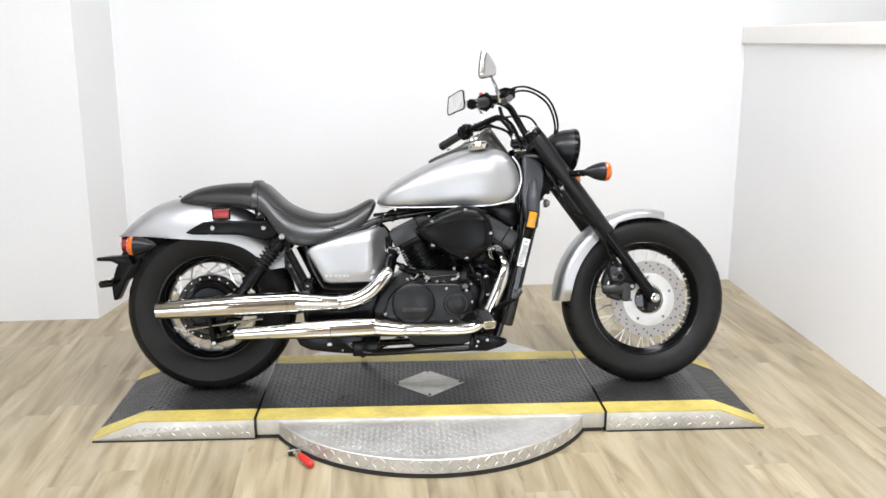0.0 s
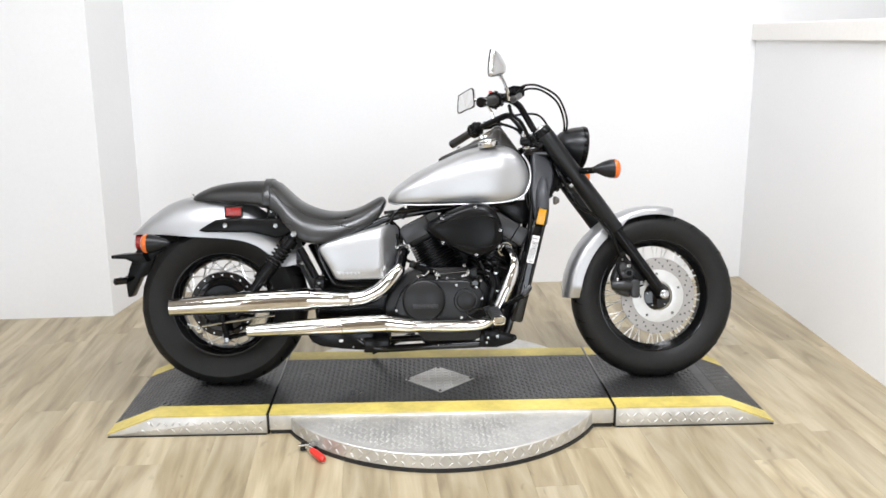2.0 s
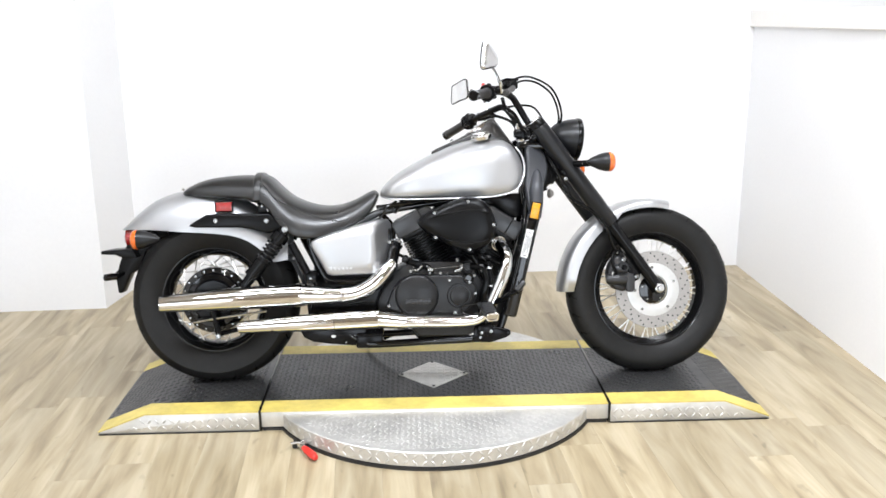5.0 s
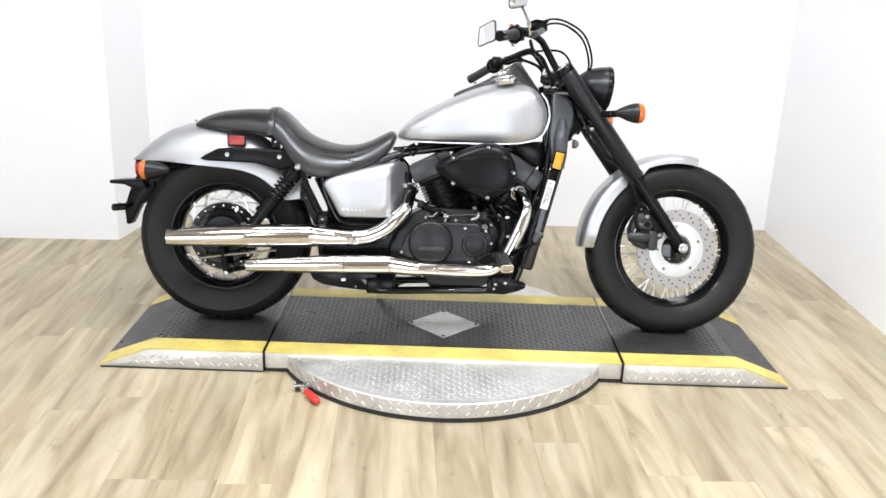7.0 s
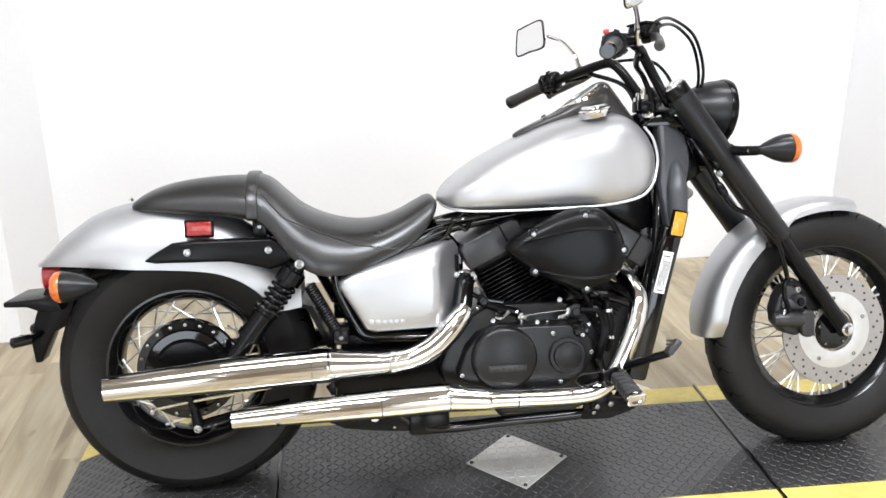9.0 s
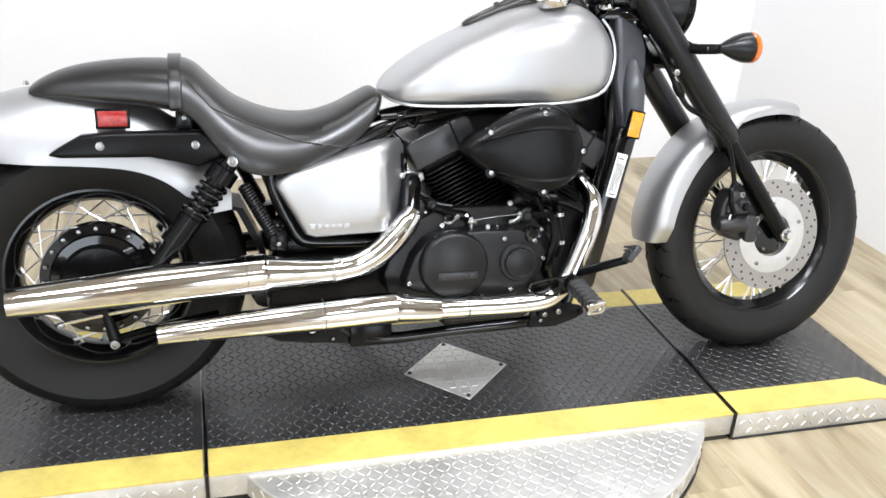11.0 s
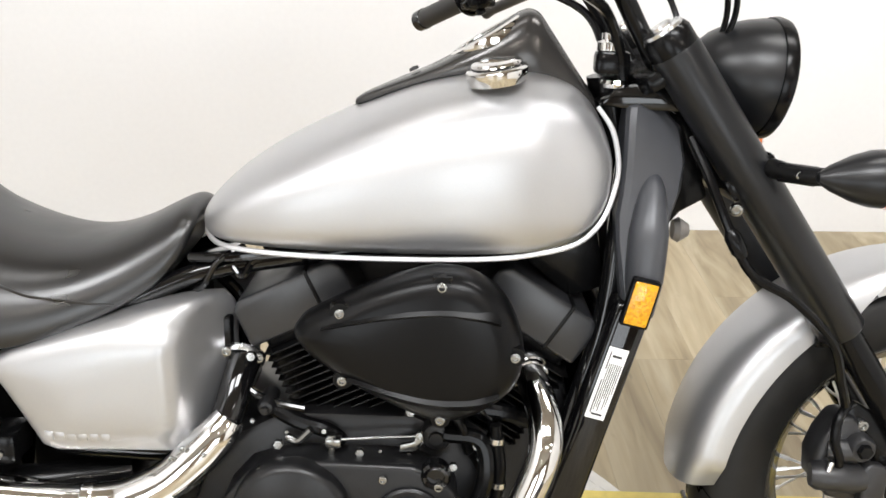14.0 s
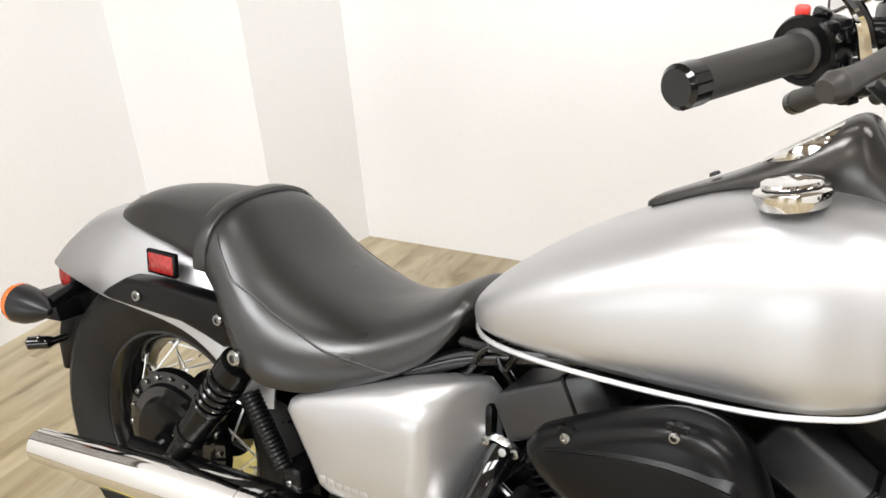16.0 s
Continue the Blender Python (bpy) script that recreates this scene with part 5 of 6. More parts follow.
        corners = [(.112, .440, 1.160), (.140, .402, 1.173), (.166, .362, 1.181), (.172, .356, 1.150), (.172, .360, 1.105), (.140, .402, 1.093), (.111, .442, 1.084), (.109, .444, 1.12)]
    else:
        stem_line = [tuple(UNTURN @ Vector(p)) for p in ((.258, -.235, 1.060), (.250, -.250, 1.092), (.236, -.290, 1.115), (.212, -.345, 1.140))]
        corners = [(.178, -.405, 1.213), (.196, -.375, 1.210), (.224, -.332, 1.175), (.226, -.328, 1.155), (.222, -.335, 1.140), (.200, -.370, 1.130), (.171, -.410, 1.124), (.170, -.411, 1.165)]
    part("mirror_stem", tube(stem_line, [0.0085, 0.0065, 0.0055, 0.0065], 10), M_CHROME, bars_, "chrome mirror stem")
    ring = spline([UNTURN @ Vector(p) for p in corners] + [UNTURN @ Vector(corners[0])], 4)[:-1]
    mid = sum(ring, Vector()) / len(ring)
    face = (ring[8] - ring[0]).cross(ring[24] - ring[8]).normalized()
    if face.x < 0:
        face = -face
    shell = part("mirror", loft([[tuple(mid + (p - mid) * f + face * h) for p in ring] for f, h in ((0.965, -0.001), (1.0, -0.002), (1.02, 0.003), (1.0, 0.008), (0.9, 0.014), (0.6, 0.019), (0.2, 0.021))]), M_STEEL, bars_, "chrome mirror with a rounded square glass", angle=50)
    part("rim", tube([tuple(mid + (p - mid) * 0.985 - face * 0.001) for p in ring + ring[:1]], 0.0030, 8, smooth=False), M_GLOSS, shell, "black mirror edge")
    part("glass", loft([[tuple(mid + (p - mid) * 0.955 + face * h) for p in ring] for h in (-0.0022, -0.0012)]), M_MIRROR, shell, "mirror glass", smooth=False)
reservoir = part("brake_reservoir", box_bm(0.050, 0.058, 0.030, (0, 0, 0), 0.006, m=pose(.272, -.205, 1.072, 0, 0, 25)), M_SATIN, bars_, "black brake fluid reservoir")
part("lid", box_bm(0.053, 0.061, 0.006, (0, 0, 0), 0.002, m=pose(.272, -.205, 1.090, 0, 0, 25)), M_SATIN, reservoir)
part("kill_switch", box_bm(0.013, 0.012, 0.011, UNTURN @ Vector((.194, -.193, 1.094)), 0.003), M_RED_GRIP, bars_, "red engine stop switch")

# headlight
HL = Matrix.Translation((.533, 0.022, .908)) @ Matrix.Scale(0.955, 4) @ Matrix.Rotation(radians(6), 4, "Y")
lamp = part("headlight", lathe([(0.0, -0.078), (0.018, -0.076), (0.038, -0.066), (0.056, -0.048), (0.070, -0.024), (0.079, 0.002), (0.0840, 0.026), (0.0845, 0.040), (0.0, 0.040)], 48, "x", m=HL), M_SHELL, bike, "satin black round headlight", m=STEER, angle=40)
part("rim", lathe([(0.078, 0.034), (0.087, 0.036), (0.089, 0.044), (0.087, 0.054), (0.080, 0.058), (0.074, 0.052)], 72, "x", m=HL, closed=True), M_SATIN, lamp, "black headlight ring")
part("glass", lathe([(0.0, 0.064), (0.04, 0.061), (0.074, 0.050), (0.074, 0.045), (0.0, 0.045)], 48, "x", m=HL), material("headlight_glass", (0.75, 0.77, 0.78), 0.05, 0.3), lamp, "clear headlight glass")
part("lamp_bracket", tube([(.46, 0, .86), (.50, 0, .84), (.535, 0, .83)], 0.014, 12), M_SATIN, lamp)
for s in (-1, 1):
    b = signal("front_signal", (.621 - 0.012 * (s > 0), s * 0.197, .801), 1, STEER)
    part("stalk", tube([(.586, s * 0.187, .800), (.558, s * 0.160, .797), (.535, s * 0.122, .800)], [0.012, 0.011, 0.013], 12), M_MATTE, b)
    part("bracket", box_bm(0.050, 0.014, 0.024, (0, 0, 0), 0.003, m=pose(.556, s * 0.156, .798, 0, 0, s * 48)), M_SATIN, b)
    bolt(b, (.566, s * 0.174, .798), (0.6, s, 0), 0.7)
    ring = part("signal_clamp", tube([on_fork(0.555, s * 0.098), on_fork(0.585, s * 0.098)], 0.032, 24, smooth=False), M_SATIN, b)
    bolt(b, (.552, s * 0.166, .798), (0.1, s, 0), 0.7)
part("horn", lathe([(0.0, 0.0), (0.014, 0.0), (0.018, 0.008), (0.009, 0.022), (0, 0.022)], 24, "x", (.452, -.02, .695)), M_DISC, bike, "small steel horn bracket")

# front fender round the wheel
rings = []
for k in range(41):
    f = k / 40
    th = radians(77 + f * 103.5)
    ro = 0.352 + 0.007 * f
    if th < radians(108):
        ri = 0.331
    elif th < radians(116):
        ri = 0.331 - 0.026 * (math.degrees(th) - 108) / 8
    else:
        ri = 0.305 - 0.006 * math.sin(math.pi * (math.degrees(th) - 116) / 64.5)
    end = min(1.0, 0.55 + 6 * min(f, 1 - f)) if k in (0, 40) else 1.0
    w = 0.075 * (0.80 + 0.20 * min(1, 8 * f)) * (1 if f < 0.93 else 1 - 0.30 * (f - 0.93) / 0.07)
    prof = [(ri, -w), (ro - 0.036, -w)]
    for q in range(13):
        a = -math.pi / 2 + math.pi * q / 12
        prof.append((ro - 0.036 + 0.036 * abs(math.cos(a)) ** 0.75, w * math.copysign(abs(math.sin(a)) ** 0.8, math.sin(a))))
    prof += [(ro - 0.036, w), (ri, w)]
    inner = [(max(r - 0.0035, ri), y * 0.955) for r, y in prof][::-1]
    rings.append([(FRONT.x + r * math.cos(th), y, FRONT.z + r * math.sin(th)) for r, y in prof + inner])
part("front_fender", loft(rings), M_SILVER, bike, "silver metallic front fender", m=STEER, angle=60)
for s in (-1, 1):
    part("fender_bracket", box_bm(0.05, 0.012, 0.03, on_fork(0.285, s * 0.078) + Vector((-.012, 0, 0)), 0.004), M_SATIN, bike, m=STEER)

# caliper and brake hose
M_CAST = material("cast_grey_black", (0.015, 0.015, 0.016), 0.36, spec=0.5, grain=0.2, grain_scale=120, bump=0.15, bump_scale=350)
caliper = part("brake_caliper", prism([(.658, .388), (.662, .352), (.684, .326), (.718, .314), (.742, .326), (.744, .372), (.730, .418), (.708, .452), (.686, .450), (.668, .420)], -0.058, -0.110, 0.010, 3, "y"), M_CAST, bike, "black cast front brake caliper", m=STEER, angle=50)
part("caliper_bracket", prism([(.792, .392), (.784, .358), (.764, .350), (.742, .392), (.714, .420), (.698, .452), (.712, .468), (.742, .452)], -0.084, -0.098, 0.004, 2, "y"), M_SATIN, caliper, angle=50)
part("piston_housing", tube([(.652, -.110, .364), (.660, -.112, .364), (.716, -.114, .360), (.728, -.114, .359)], [0.016, 0.021, 0.022, 0.018], 18, 2, smooth=False), M_CAST, caliper, "rounded piston housing")
part("piston_housing", tube([(.672, -.108, .402), (.680, -.110, .402), (.712, -.112, .400), (.722, -.112, .399)], [0.012, 0.016, 0.017, 0.013], 16, 2, smooth=False), M_CAST, caliper, "rounded piston housing")
part("pad_cover", prism([(.724, .320), (.734, .313), (.750, .313), (.759, .320), (.760, .370), (.752, .383), (.732, .386), (.722, .378)], -0.108, -0.126, 0.005, 3, "y"), M_CAST, caliper, "flat grey pad cover", angle=50)
part("slide_boss", lathe([(0, 0), (0.020, 0), (0.020, -0.022), (0.016, -0.028), (0, -0.028)], 24, "y", (.716, -.100, .408)), M_CAST, caliper)
share("slide_bolt", BOLT_DARK, caliper, along((.716, -.128, .408), (.716, -.2, .408)) @ Matrix.Scale(1.5, 4))
part("bleed_nipple", tube([(.668, -.128, .378), (.672, -.128, .392)], 0.0042, 10, smooth=False), M_STEEL, caliper, "bright bleed nipple")
part("banjo_hose", tube([(.690, -.112, .470), (.674, -.124, .452), (.672, -.128, .424), (.682, -.126, .398), (.686, -.122, .384)], 0.0066, 10), M_MATTE, caliper, "black brake hose end")
for x, z, f in ((.721, .436, 1.35), (.771, .370, 1.35), (.762, .318, 0.9)):
    bolt(caliper, (x, -.103 if f > 1 else -.112, z), size=f)
part("brake_hose", tube([(.448, -.08, .835), (.468, -.112, .788), (.500, -.137, .715), (.530, -.142, .670), (.587, -.142, .638), (.648, -.138, .580), (.674, -.130, .517), (.690, -.118, .480)], 0.0064, 10), M_SATIN, bike, "black brake hose")
part("hose_union", tube([(.494, -.134, .728), (.498, -.136, .720), (.508, -.140, .702), (.513, -.141, .694)], [0.007, 0.011, 0.011, 0.007], 12, smooth=False), M_SATIN, bike)

# cables from the handlebar
for pts, r in (([(.262, -.245, 1.070), (.305, -.200, 1.108), (.380, -.12, 1.122), (.470, -.05, 1.088), (.512, -.01, 1.00), (.488, .0, .93), (.430, .02, .86)], 0.0042),
               ([(.270, -.235, 1.060), (.320, -.190, 1.098), (.395, -.11, 1.105), (.470, -.04, 1.068), (.503, .0, .985), (.478, .01, .92), (.430, .03, .86)], 0.0042),
               ([(.275, .225, 1.040), (.345, .17, 1.055), (.418, .10, 1.045), (.450, .05, .985), (.448, .04, .93)], 0.0045),
               ([(.255, .215, 1.035), (.27, .16, 1.02), (.33, .09, .985), (.355, .06, .93), (.37, .05, .86)], 0.006),
               ([(.245, -.225, 1.030), (.268, -.16, 1.008), (.318, -.085, .985), (.345, -.065, .935), (.355, -.06, .87)], 0.007)):
    part("control_cable", tube(pts, r, 8), M_SATIN, bike, "black control cable", m=STEER)

BOLT_STEEL = mesh_of(lathe([(0.0, -0.004), (0.0062, -0.004), (0.0064, 0.003), (0.0055, 0.0042), (0.0, 0.0044)], 6, "z"), M_BOLT)
# ---- shocks, pegs, pedal and engine details ----
for s in (-1, 1):
    a, b = Vector((-.538, s * .166, .578)), Vector((-.702, s * .168, .362))
    d = (b - a).normalized()
    shock = part("rear_shock", tube([a - d * 0.015, a + d * 0.016, a + d * 0.018, a + d * 0.048, a + d * 0.050, a + d * 0.128, a + d * 0.130, a + d * 0.138, a + d * 0.142, a + d * 0.205, a + d * 0.210, b], [0.014, 0.018, 0.030, 0.031, 0.020, 0.020, 0.030, 0.030, 0.0265, 0.0265, 0.020, 0.018], 24, 1, smooth=False), M_SATIN, bike, "black rear shock absorber")
    coil = []
    side = d.orthogonal().normalized()
    other = d.cross(side)
    turns, n = 5, 5 * 14
    for k in range(n + 1):
        ang = 2 * math.pi * turns * k / n
        coil.append(a + d * (0.052 + 0.076 * k / n) + (side * math.cos(ang) + other * math.sin(ang)) * 0.0268)
    part("coil_spring", tube(coil, 0.0046, 8, smooth=False), M_RIM, shock, "gloss black coil spring")
    part("adjuster", tube([a + d * 0.198, a + d * 0.212], 0.029, 20, smooth=False), M_SATIN, shock)
    bolt(shock, a + Vector((0.002, s * 0.020, 0.004)), (0, s, 0), 1.9)
    bolt(shock, b + Vector((0, s * 0.020, 0)), (0, s, 0), 1.6)
    # folded pillion peg
    p, q = Vector((-.516, s * .182, .530)), Vector((-.460, s * .174, .420))
    e = (q - p).normalized()
    n = 18
    peg = part("pillion_peg", tube([p + (q - p) * (k / (2 * n)) for k in range(2 * n + 1)], [0.0155 if k % 2 else 0.0132 for k in range(2 * n + 1)], 14, 1, smooth=False), M_MATTE, bike, "folded ribbed rubber pillion peg", angle=25)
    part("hinge", box_bm(0.040, 0.06, 0.045, (-.448, s * .145, .402), 0.008), M_SATIN, peg)
    bolt(peg, (-.448, s * .176, .398), (0, s, 0), 0.8)

    # rider peg
    base, end = Vector((.186, s * .310, .303)), Vector((.199, s * .392, .277))
    dd = (end - base).normalized()
    wide = Vector((1, 0, 0)) - dd * dd.x
    wide.normalize()
    tall = wide.cross(dd)

    def peg_ring(d, a, b):
        return [tuple(base + dd * d + wide * (a * math.copysign(abs(math.cos(q)) ** 0.5, math.cos(q))) + tall * (b * math.copysign(abs(math.sin(q)) ** 0.5, math.sin(q)))) for q in [2 * math.pi * (k + 0.5) / 24 for k in range(24)]]

    long = (end - base).length
    rider = part("rider_peg", loft([peg_ring(long * k / 24, 0.0205 if k % 4 in (1, 2) else 0.0190, 0.0150 if k % 4 in (1, 2) else 0.0138) for k in range(25)]), M_PEG, bike, "grey-black rubber rider foot peg with a chrome end", angle=25)
    part("end_cap", loft([peg_ring(long - 0.001, 0.0205, 0.0152), peg_ring(long + 0.001, 0.0218, 0.0165), peg_ring(long + 0.008, 0.0215, 0.0162), peg_ring(long + 0.0095, 0.0195, 0.0142), peg_ring(long + 0.0085, 0.0155, 0.0102), peg_ring(long + 0.004, 0.0145, 0.0092)]), M_CHROME, rider, "chrome ring on the peg end", angle=40)
    part("peg_bracket", tube([(.165, s * .12, .215), (.176, s * .21, .258), (.184, s * .285, .298), (.187, s * .316, .301)], [0.020, 0.018, 0.019, 0.017], 12), M_SATIN, rider)
    part("peg_plate", prism([(.150, .312), (.190, .322), (.222, .300), (.226, .286), (.196, .276), (.160, .290)], s * .286, s * .296, .003, 2, "y"), M_SATIN, rider, "black peg plate", angle=50)
    part("peg_mount", box_bm(0.06, 0.03, 0.045, (.195, s * .135, .19), 0.008), M_SATIN, rider)
    bolt(rider, (.215, s * .152, .185), (0, s, 0), 1.1)
    bolt(rider, (.180, s * .152, .18), (0, s, 0), 1.0)
pedal = part("brake_pedal", tube([(.205, -.205, .292), (.240, -.255, .316), (.272, -.298, .340), (.300, -.326, .356)], [0.013, 0.0125, 0.0115, 0.0105], 12, flat=0.8), M_SATIN, bike, "black rear brake pedal")
PAD = pose(.306, -.334, .372, -18, 38, -20)
part("pedal_pad", box_bm(0.015, 0.054, 0.042, (0, 0, 0), 0.004, m=PAD), M_PEG, pedal, "ribbed rubber pedal pad")
for k in range(5):
    part("pad_rib", box_bm(0.004, 0.052, 0.0042, (-0.0088, 0, -0.0165 + 0.0082 * k), 0.001, m=PAD), M_PEG, pedal)
part("heel_guard", tube([(.200, -.256, .303), (.150, -.262, .304), (.110, -.262, .299), (.098, -.262, .285), (.120, -.262, .268), (.168, -.258, .262)], 0.0034, 8), M_GLOSS, pedal, "black wire guard")

# exhaust flanges
for at, to in (((-.138, -.088, .512), (-.142, -.115, .49)), ((.250, -.105, .513), (.262, -.14, .50))):
    ring_on(engine, at, to, .027, "exhaust_flange", M_STEEL, 0.005)
    bolt(engine, Vector(at) + Vector((-.022, -.012, .012)), (0, -1, 0), 1.2)
    bolt(engine, Vector(at) + Vector((.022, -.012, .004)), (0, -1, 0), 1.2)
# plumbing and cables round the crankcase top
for name, pts, r, mat in (("shift_linkage", [(.000, -.155, .424), (.05, -.156, .429), (.107, -.155, .433)], 0.0022, M_BOLT),
                          ("coolant_pipe", [(-.11, -.12, .46), (-.06, -.135, .440), (-.02, -.14, .430), (.0, -.13, .41)], 0.011, M_SATIN),
                          ("coolant_hose", [(.14, -.14, .43), (.19, -.14, .42), (.20, -.15, .37), (.185, -.15, .31), (.20, -.13, .26)], 0.012, M_SATIN),
                          ("coolant_hose", [(.17, -.12, .46), (.22, -.12, .455), (.28, -.11, .43), (.32, -.10, .40)], 0.012, M_SATIN),
                          ("wire_loom", [(-.19, -.05, .63), (-.15, -.05, .585), (-.145, -.05, .54), (-.15, -.05, .48)], 0.009, M_GLOSS),
                          ("wire_loom", [(-.205, -.095, .655), (-.16, -.105, .660), (-.10, -.11, .668), (-.02, -.10, .675)], 0.007, M_GLOSS),
                          ("fuel_hose", [(-.155, -.09, .655), (-.135, -.105, .635), (-.120, -.10, .655), (-.09, -.10, .668)], 0.0055, M_GLOSS),
                          ("wire_loom", [(-.215, -.09, .60), (-.185, -.105, .622), (-.165, -.11, .655), (-.13, -.10, .676)], 0.0045, M_GLOSS),
                          ("breather_hose", [(-.155, -.115, .50), (-.120, -.125, .475), (-.085, -.13, .462), (-.05, -.13, .455)], 0.006, M_GLOSS),
                          ("wire_loom", [(.155, -.12, .48), (.185, -.13, .465), (.205, -.125, .44), (.20, -.12, .40)], 0.0045, M_GLOSS),
                          ("throttle_cable", [(.30, -.06, .70), (.27, -.075, .684), (.22, -.08, .680), (.15, -.07, .668)], 0.004, M_GLOSS),
                          ("oil_pipe", [(.175, -.135, .40), (.165, -.145, .44), (.150, -.145, .47)], 0.007, M_SATIN)):
    part(name, tube(pts, r, 10), mat, bike)
for k, (x, y, z, f) in enumerate(((-.012, -.158, .426, 1.2), (.028, -.160, .408, 1.3), (.107, -.155, .434, 1.1), (.094, -.122, .452, 1.5), (-.081, -.160, .417, 1.4), (.186, -.142, .415, 1.5), (.193, -.142, .394, 1.4), (.154, -.172, .398, 1.2), (-.122, -.122, .527, 1.4))):
    bolt(engine, (x, y, z), (0, -1, 0.15), f * 0.8, BOLT_STEEL)
part("clevis", box_bm(0.022, 0.016, 0.014, (-.008, -.155, .421), 0.003), M_BOLT, engine, "bright steel linkage clevis")
part("clevis_pin", tube([(-.010, -.155, .400), (-.010, -.155, .432)], 0.006, 12, smooth=False), M_BOLT, engine)
part("cable_bracket", prism([(.080, .408), (.104, .410), (.114, .424), (.112, .440), (.104, .440), (.100, .424), (.082, .420)], -.150, -.157, .002, 2, "y"), M_BOLT, engine, "bright steel cable bracket")
part("release_arm", tube([(-.072, -.145, .420), (-.056, -.150, .418), (-.038, -.152, .436)], [.006, .005, .006], 10), M_BOLT, engine)
part("filler_plug", lathe([(0, -.168), (.020, -.168), (.020, -.184), (.017, -.188), (.012, -.186), (.011, -.182), (0, -.182)], 28, "y", (.131, 0, .389)), M_GLOSS, engine, "black oil filler plug")
drain = part("breather_pipe", tube([(.210, -.140, .445), (.215, -.141, .410), (.219, -.142, .380), (.217, -.141, .345), (.212, -.138, .318)], [.008, .0085, .009, .0085, .007], 12), M_MATTE, bike, "black hose with steel clips")
for z, x in ((.424, .213), (.356, .218)):
    part("hose_clip", lathe([(.0085, -.004), (.0108, -.004), (.0108, .004), (.0085, .004)], 18, "z", (x, -.1415, z), closed=True), M_STEEL, drain)
part("starter_housing", lathe([(0, -.10), (.022, -.10), (.022, -.138), (.018, -.144), (.010, -.145), (.009, -.150), (0, -.150)], 28, "y", (.13, 0, .425)), M_ENGINE, engine)
part("sensor_cap", lathe([(0, -.10), (.012, -.10), (.012, -.142), (.009, -.147), (.005, -.148), (.005, -.156), (0, -.156)], 20, "y", (-.10, 0, .462)), M_ENGINE, engine)
bits = random.Random(11)
for k in range(5):
    bolt(engine, (-.115 + .055 * k + bits.uniform(-.018, .018), -.146 - bits.uniform(0, .01), .410 + bits.uniform(-.012, .04)), (bits.uniform(-.4, .4), -1, bits.uniform(0, .6)), bits.uniform(0.4, 0.65), BOLT_STEEL)
part("ignition_coil", box_bm(0.05, 0.03, 0.06, (-.178, -.085, .545), 0.006), M_SATIN, bike, "black ignition coil")
part("frame_gusset", prism([(.20, .69), (.34, .70), (.36, .62), (.31, .60), (.25, .65)], -0.055, 0.055, 0.006, 2, "y"), M_SATIN, bike, "black frame gusset")
part("tank_tunnel", box_bm(0.42, 0.10, 0.04, (.09, 0, .672), 0.008), M_SATIN, bike, "black frame backbone")
part("sump", prism([(-.075, .172), (-.05, .142), (.12, .142), (.14, .172)], -0.085, 0.085, 0.008, 2, "y"), M_ENGINE, engine)

# ---- steel mesh panel on the long wall ----
panel_ob = empty("mesh_panel", None, C @ Matrix.Translation((-BACK_W - 0.664, -1.135, 0.085)))
tagged(panel_ob, "expanded steel mesh panel in a weathered wood frame on the wall", "wall panel")
PW, PH = 0.95, 1.75
part("outer_frame", box_bm(0.03, 0.035, PH, (0.016, -0.0175, PH / 2), 0.003), M_IRON, panel_ob, "dark iron edge strip")
part("outer_frame", box_bm(0.03, PW, 0.045, (0.016, -PW / 2 - 0.035, 0.0225), 0.003), M_IRON, panel_ob, "dark iron edge strip")
part("outer_frame", box_bm(0.03, 0.035, PH, (0.016, -PW - 0.0525, PH / 2), 0.003), M_IRON, panel_ob, "dark iron edge strip")
part("outer_frame", box_bm(0.03, PW, 0.035, (0.016, -PW / 2 - 0.035, PH - 0.0175), 0.003), M_IRON, panel_ob, "dark iron edge strip")
for y, w in ((-0.07, 0.05), (-PW, 0.05)):
    part("wood_frame", box_bm(0.022, w, PH - 0.09, (0.012, y, PH / 2), 0.003), M_WOODFRAME, panel_ob, "weathered brown wood")
for z in (0.07, PH - 0.065):
    part("wood_frame", box_bm(0.022, PW - 0.09, 0.04, (0.012, -PW / 2 - 0.035, z), 0.003), M_WOODFRAME, panel_ob, "weathered brown wood")
part("backing", box_bm(0.004, PW - 0.10, PH - 0.12, (0.003, -PW / 2 - 0.035, PH / 2)), M_TRIM, panel_ob)
verts, faces = [], []
yy0, yy1, zz0, zz1 = -PW + 0.03, -0.10, 0.095, PH - 0.09
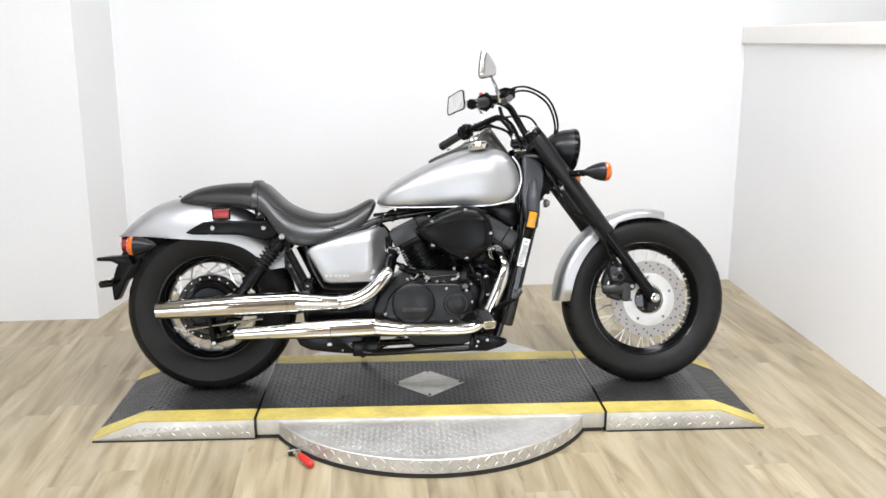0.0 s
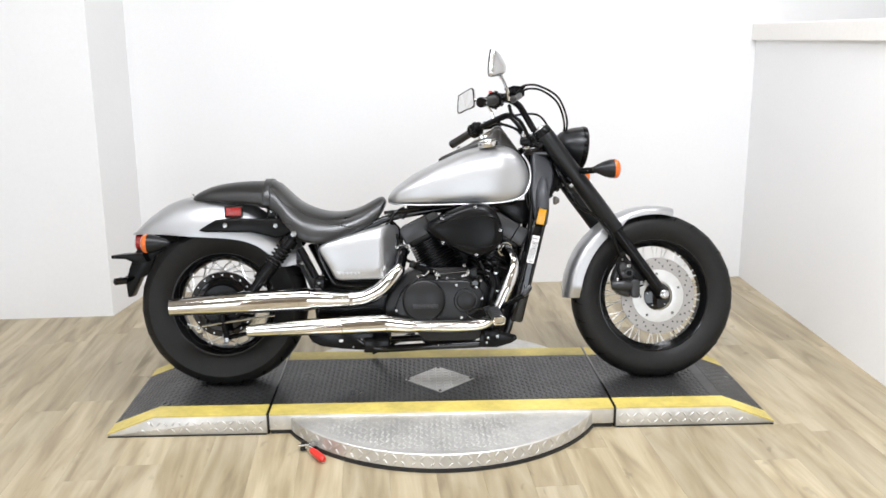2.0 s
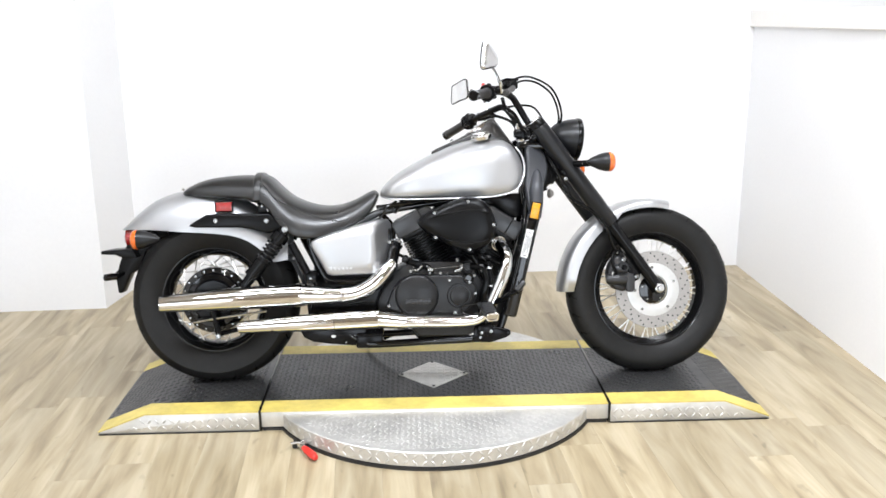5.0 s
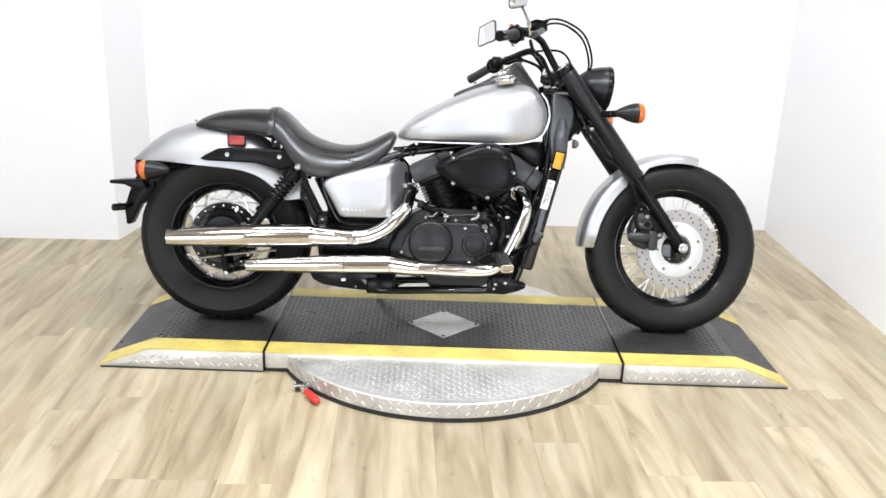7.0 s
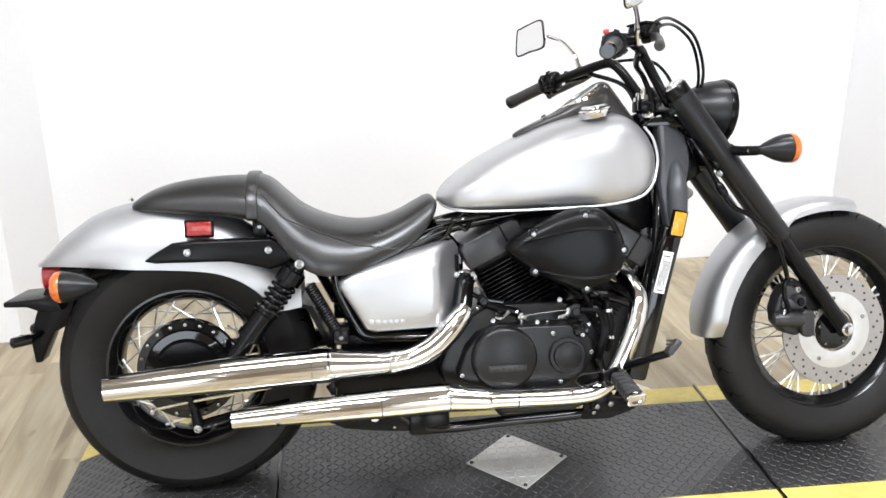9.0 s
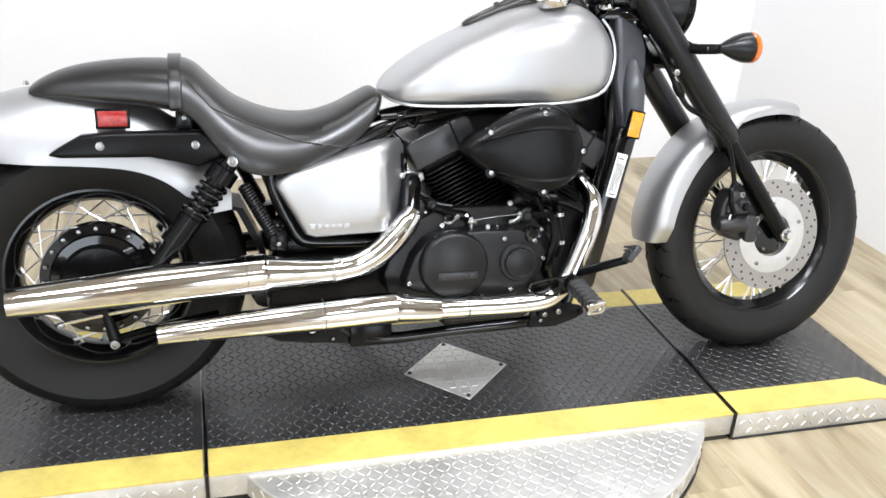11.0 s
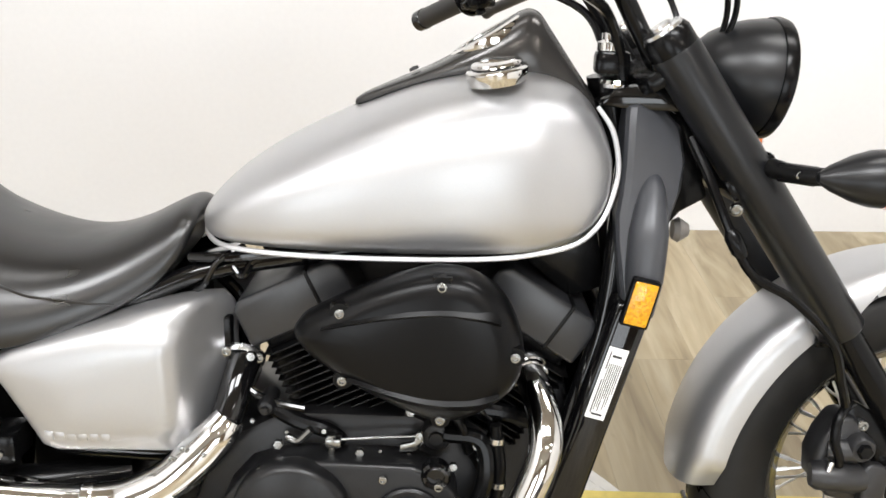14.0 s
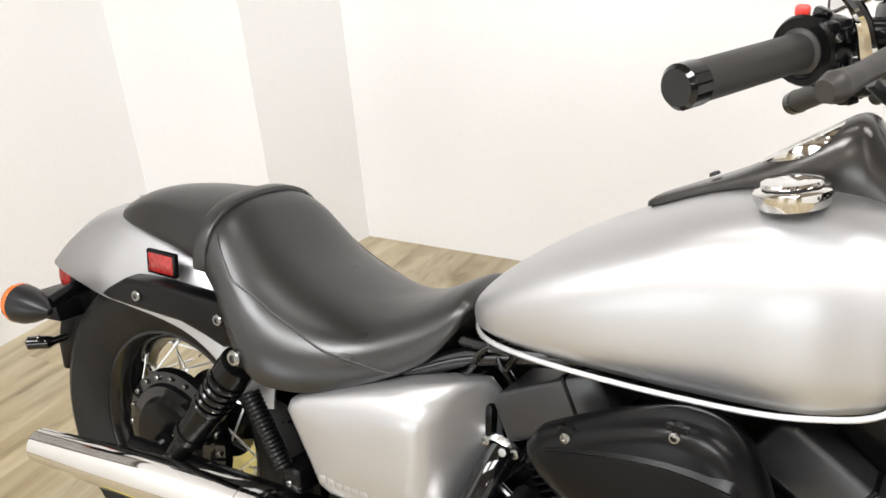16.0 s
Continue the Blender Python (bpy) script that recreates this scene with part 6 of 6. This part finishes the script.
for sgn in (1, -1):
    c0 = -2.0
    while c0 < 3.0:
        # line z - zz0 = sgn * 0.55 * (y - yy0) + c0
        y_a, y_b = yy0, yy1
        slope = sgn * 0.55
        lo, hi = y_a, y_b
        for lim, below in ((zz0, True), (zz1, False)):
            cut = yy0 + (lim - zz0 - c0) / slope
            if (slope > 0) == below:
                lo = max(lo, cut)
            else:
                hi = min(hi, cut)
        if hi - lo > 0.01:
            a = Vector((0.012 + 0.001 * sgn, lo, zz0 + slope * (lo - yy0) + c0))
            b = Vector((0.012 + 0.001 * sgn, hi, zz0 + slope * (hi - yy0) + c0))
            n = Vector((0, -(b - a).z, (b - a).y)).normalized() * 0.0013
            k = len(verts)
            x = Vector((0.0016, 0, 0))
            verts += [tuple(v) for v in (a - n, a + n, b + n, b - n, a - n + x, a + n + x, b + n + x, b - n + x)]
            faces += [(k + 4, k + 5, k + 6, k + 7), (k, k + 4, k + 7, k + 3), (k + 1, k + 2, k + 6, k + 5)]
        c0 += 0.0215
me = bpy.data.meshes.new("steel_mesh")
me.from_pydata(verts, [], faces)
me.materials.append(M_IRON)
wire = new("steel_mesh", me)
wire.parent = panel_ob
tagged(wire, kind="stuff", label="expanded steel mesh")
for z in (0.02, 0.33, 0.63, 0.93, 1.25, 1.6):
    share("bolt", BOLT, panel_ob, along((0.031, -0.017, z), (0.1, -0.017, z)))

# ---- the planks of the floor ----
PLANK_W, PLANK_L = 0.152, 0.92
_pb = box_bm(PLANK_W - 0.0003, PLANK_L - 0.0003, 0.006, (0, 0, -0.003), bevel=0.0002, segments=1)
plank_mesh = bpy.data.meshes.new("plank")
_pb.to_mesh(plank_mesh)
_pb.free()
plank_mesh.materials.append(M_PLANK)
rng = random.Random(4)
for i in range(27):
    x = 0.0 - PLANK_W * (i + 0.5)
    first = rng.uniform(0.12, PLANK_L)
    share("plank", plank_mesh, floor, Matrix.Translation((x, -first / 2, 0)) @ Matrix.Diagonal((1, first / PLANK_L, 1, 1)))
    y = -first - PLANK_L / 2
    while y > -7.0:
        share("plank", plank_mesh, floor, Matrix.Translation((x, y, 0)))
        y -= PLANK_L
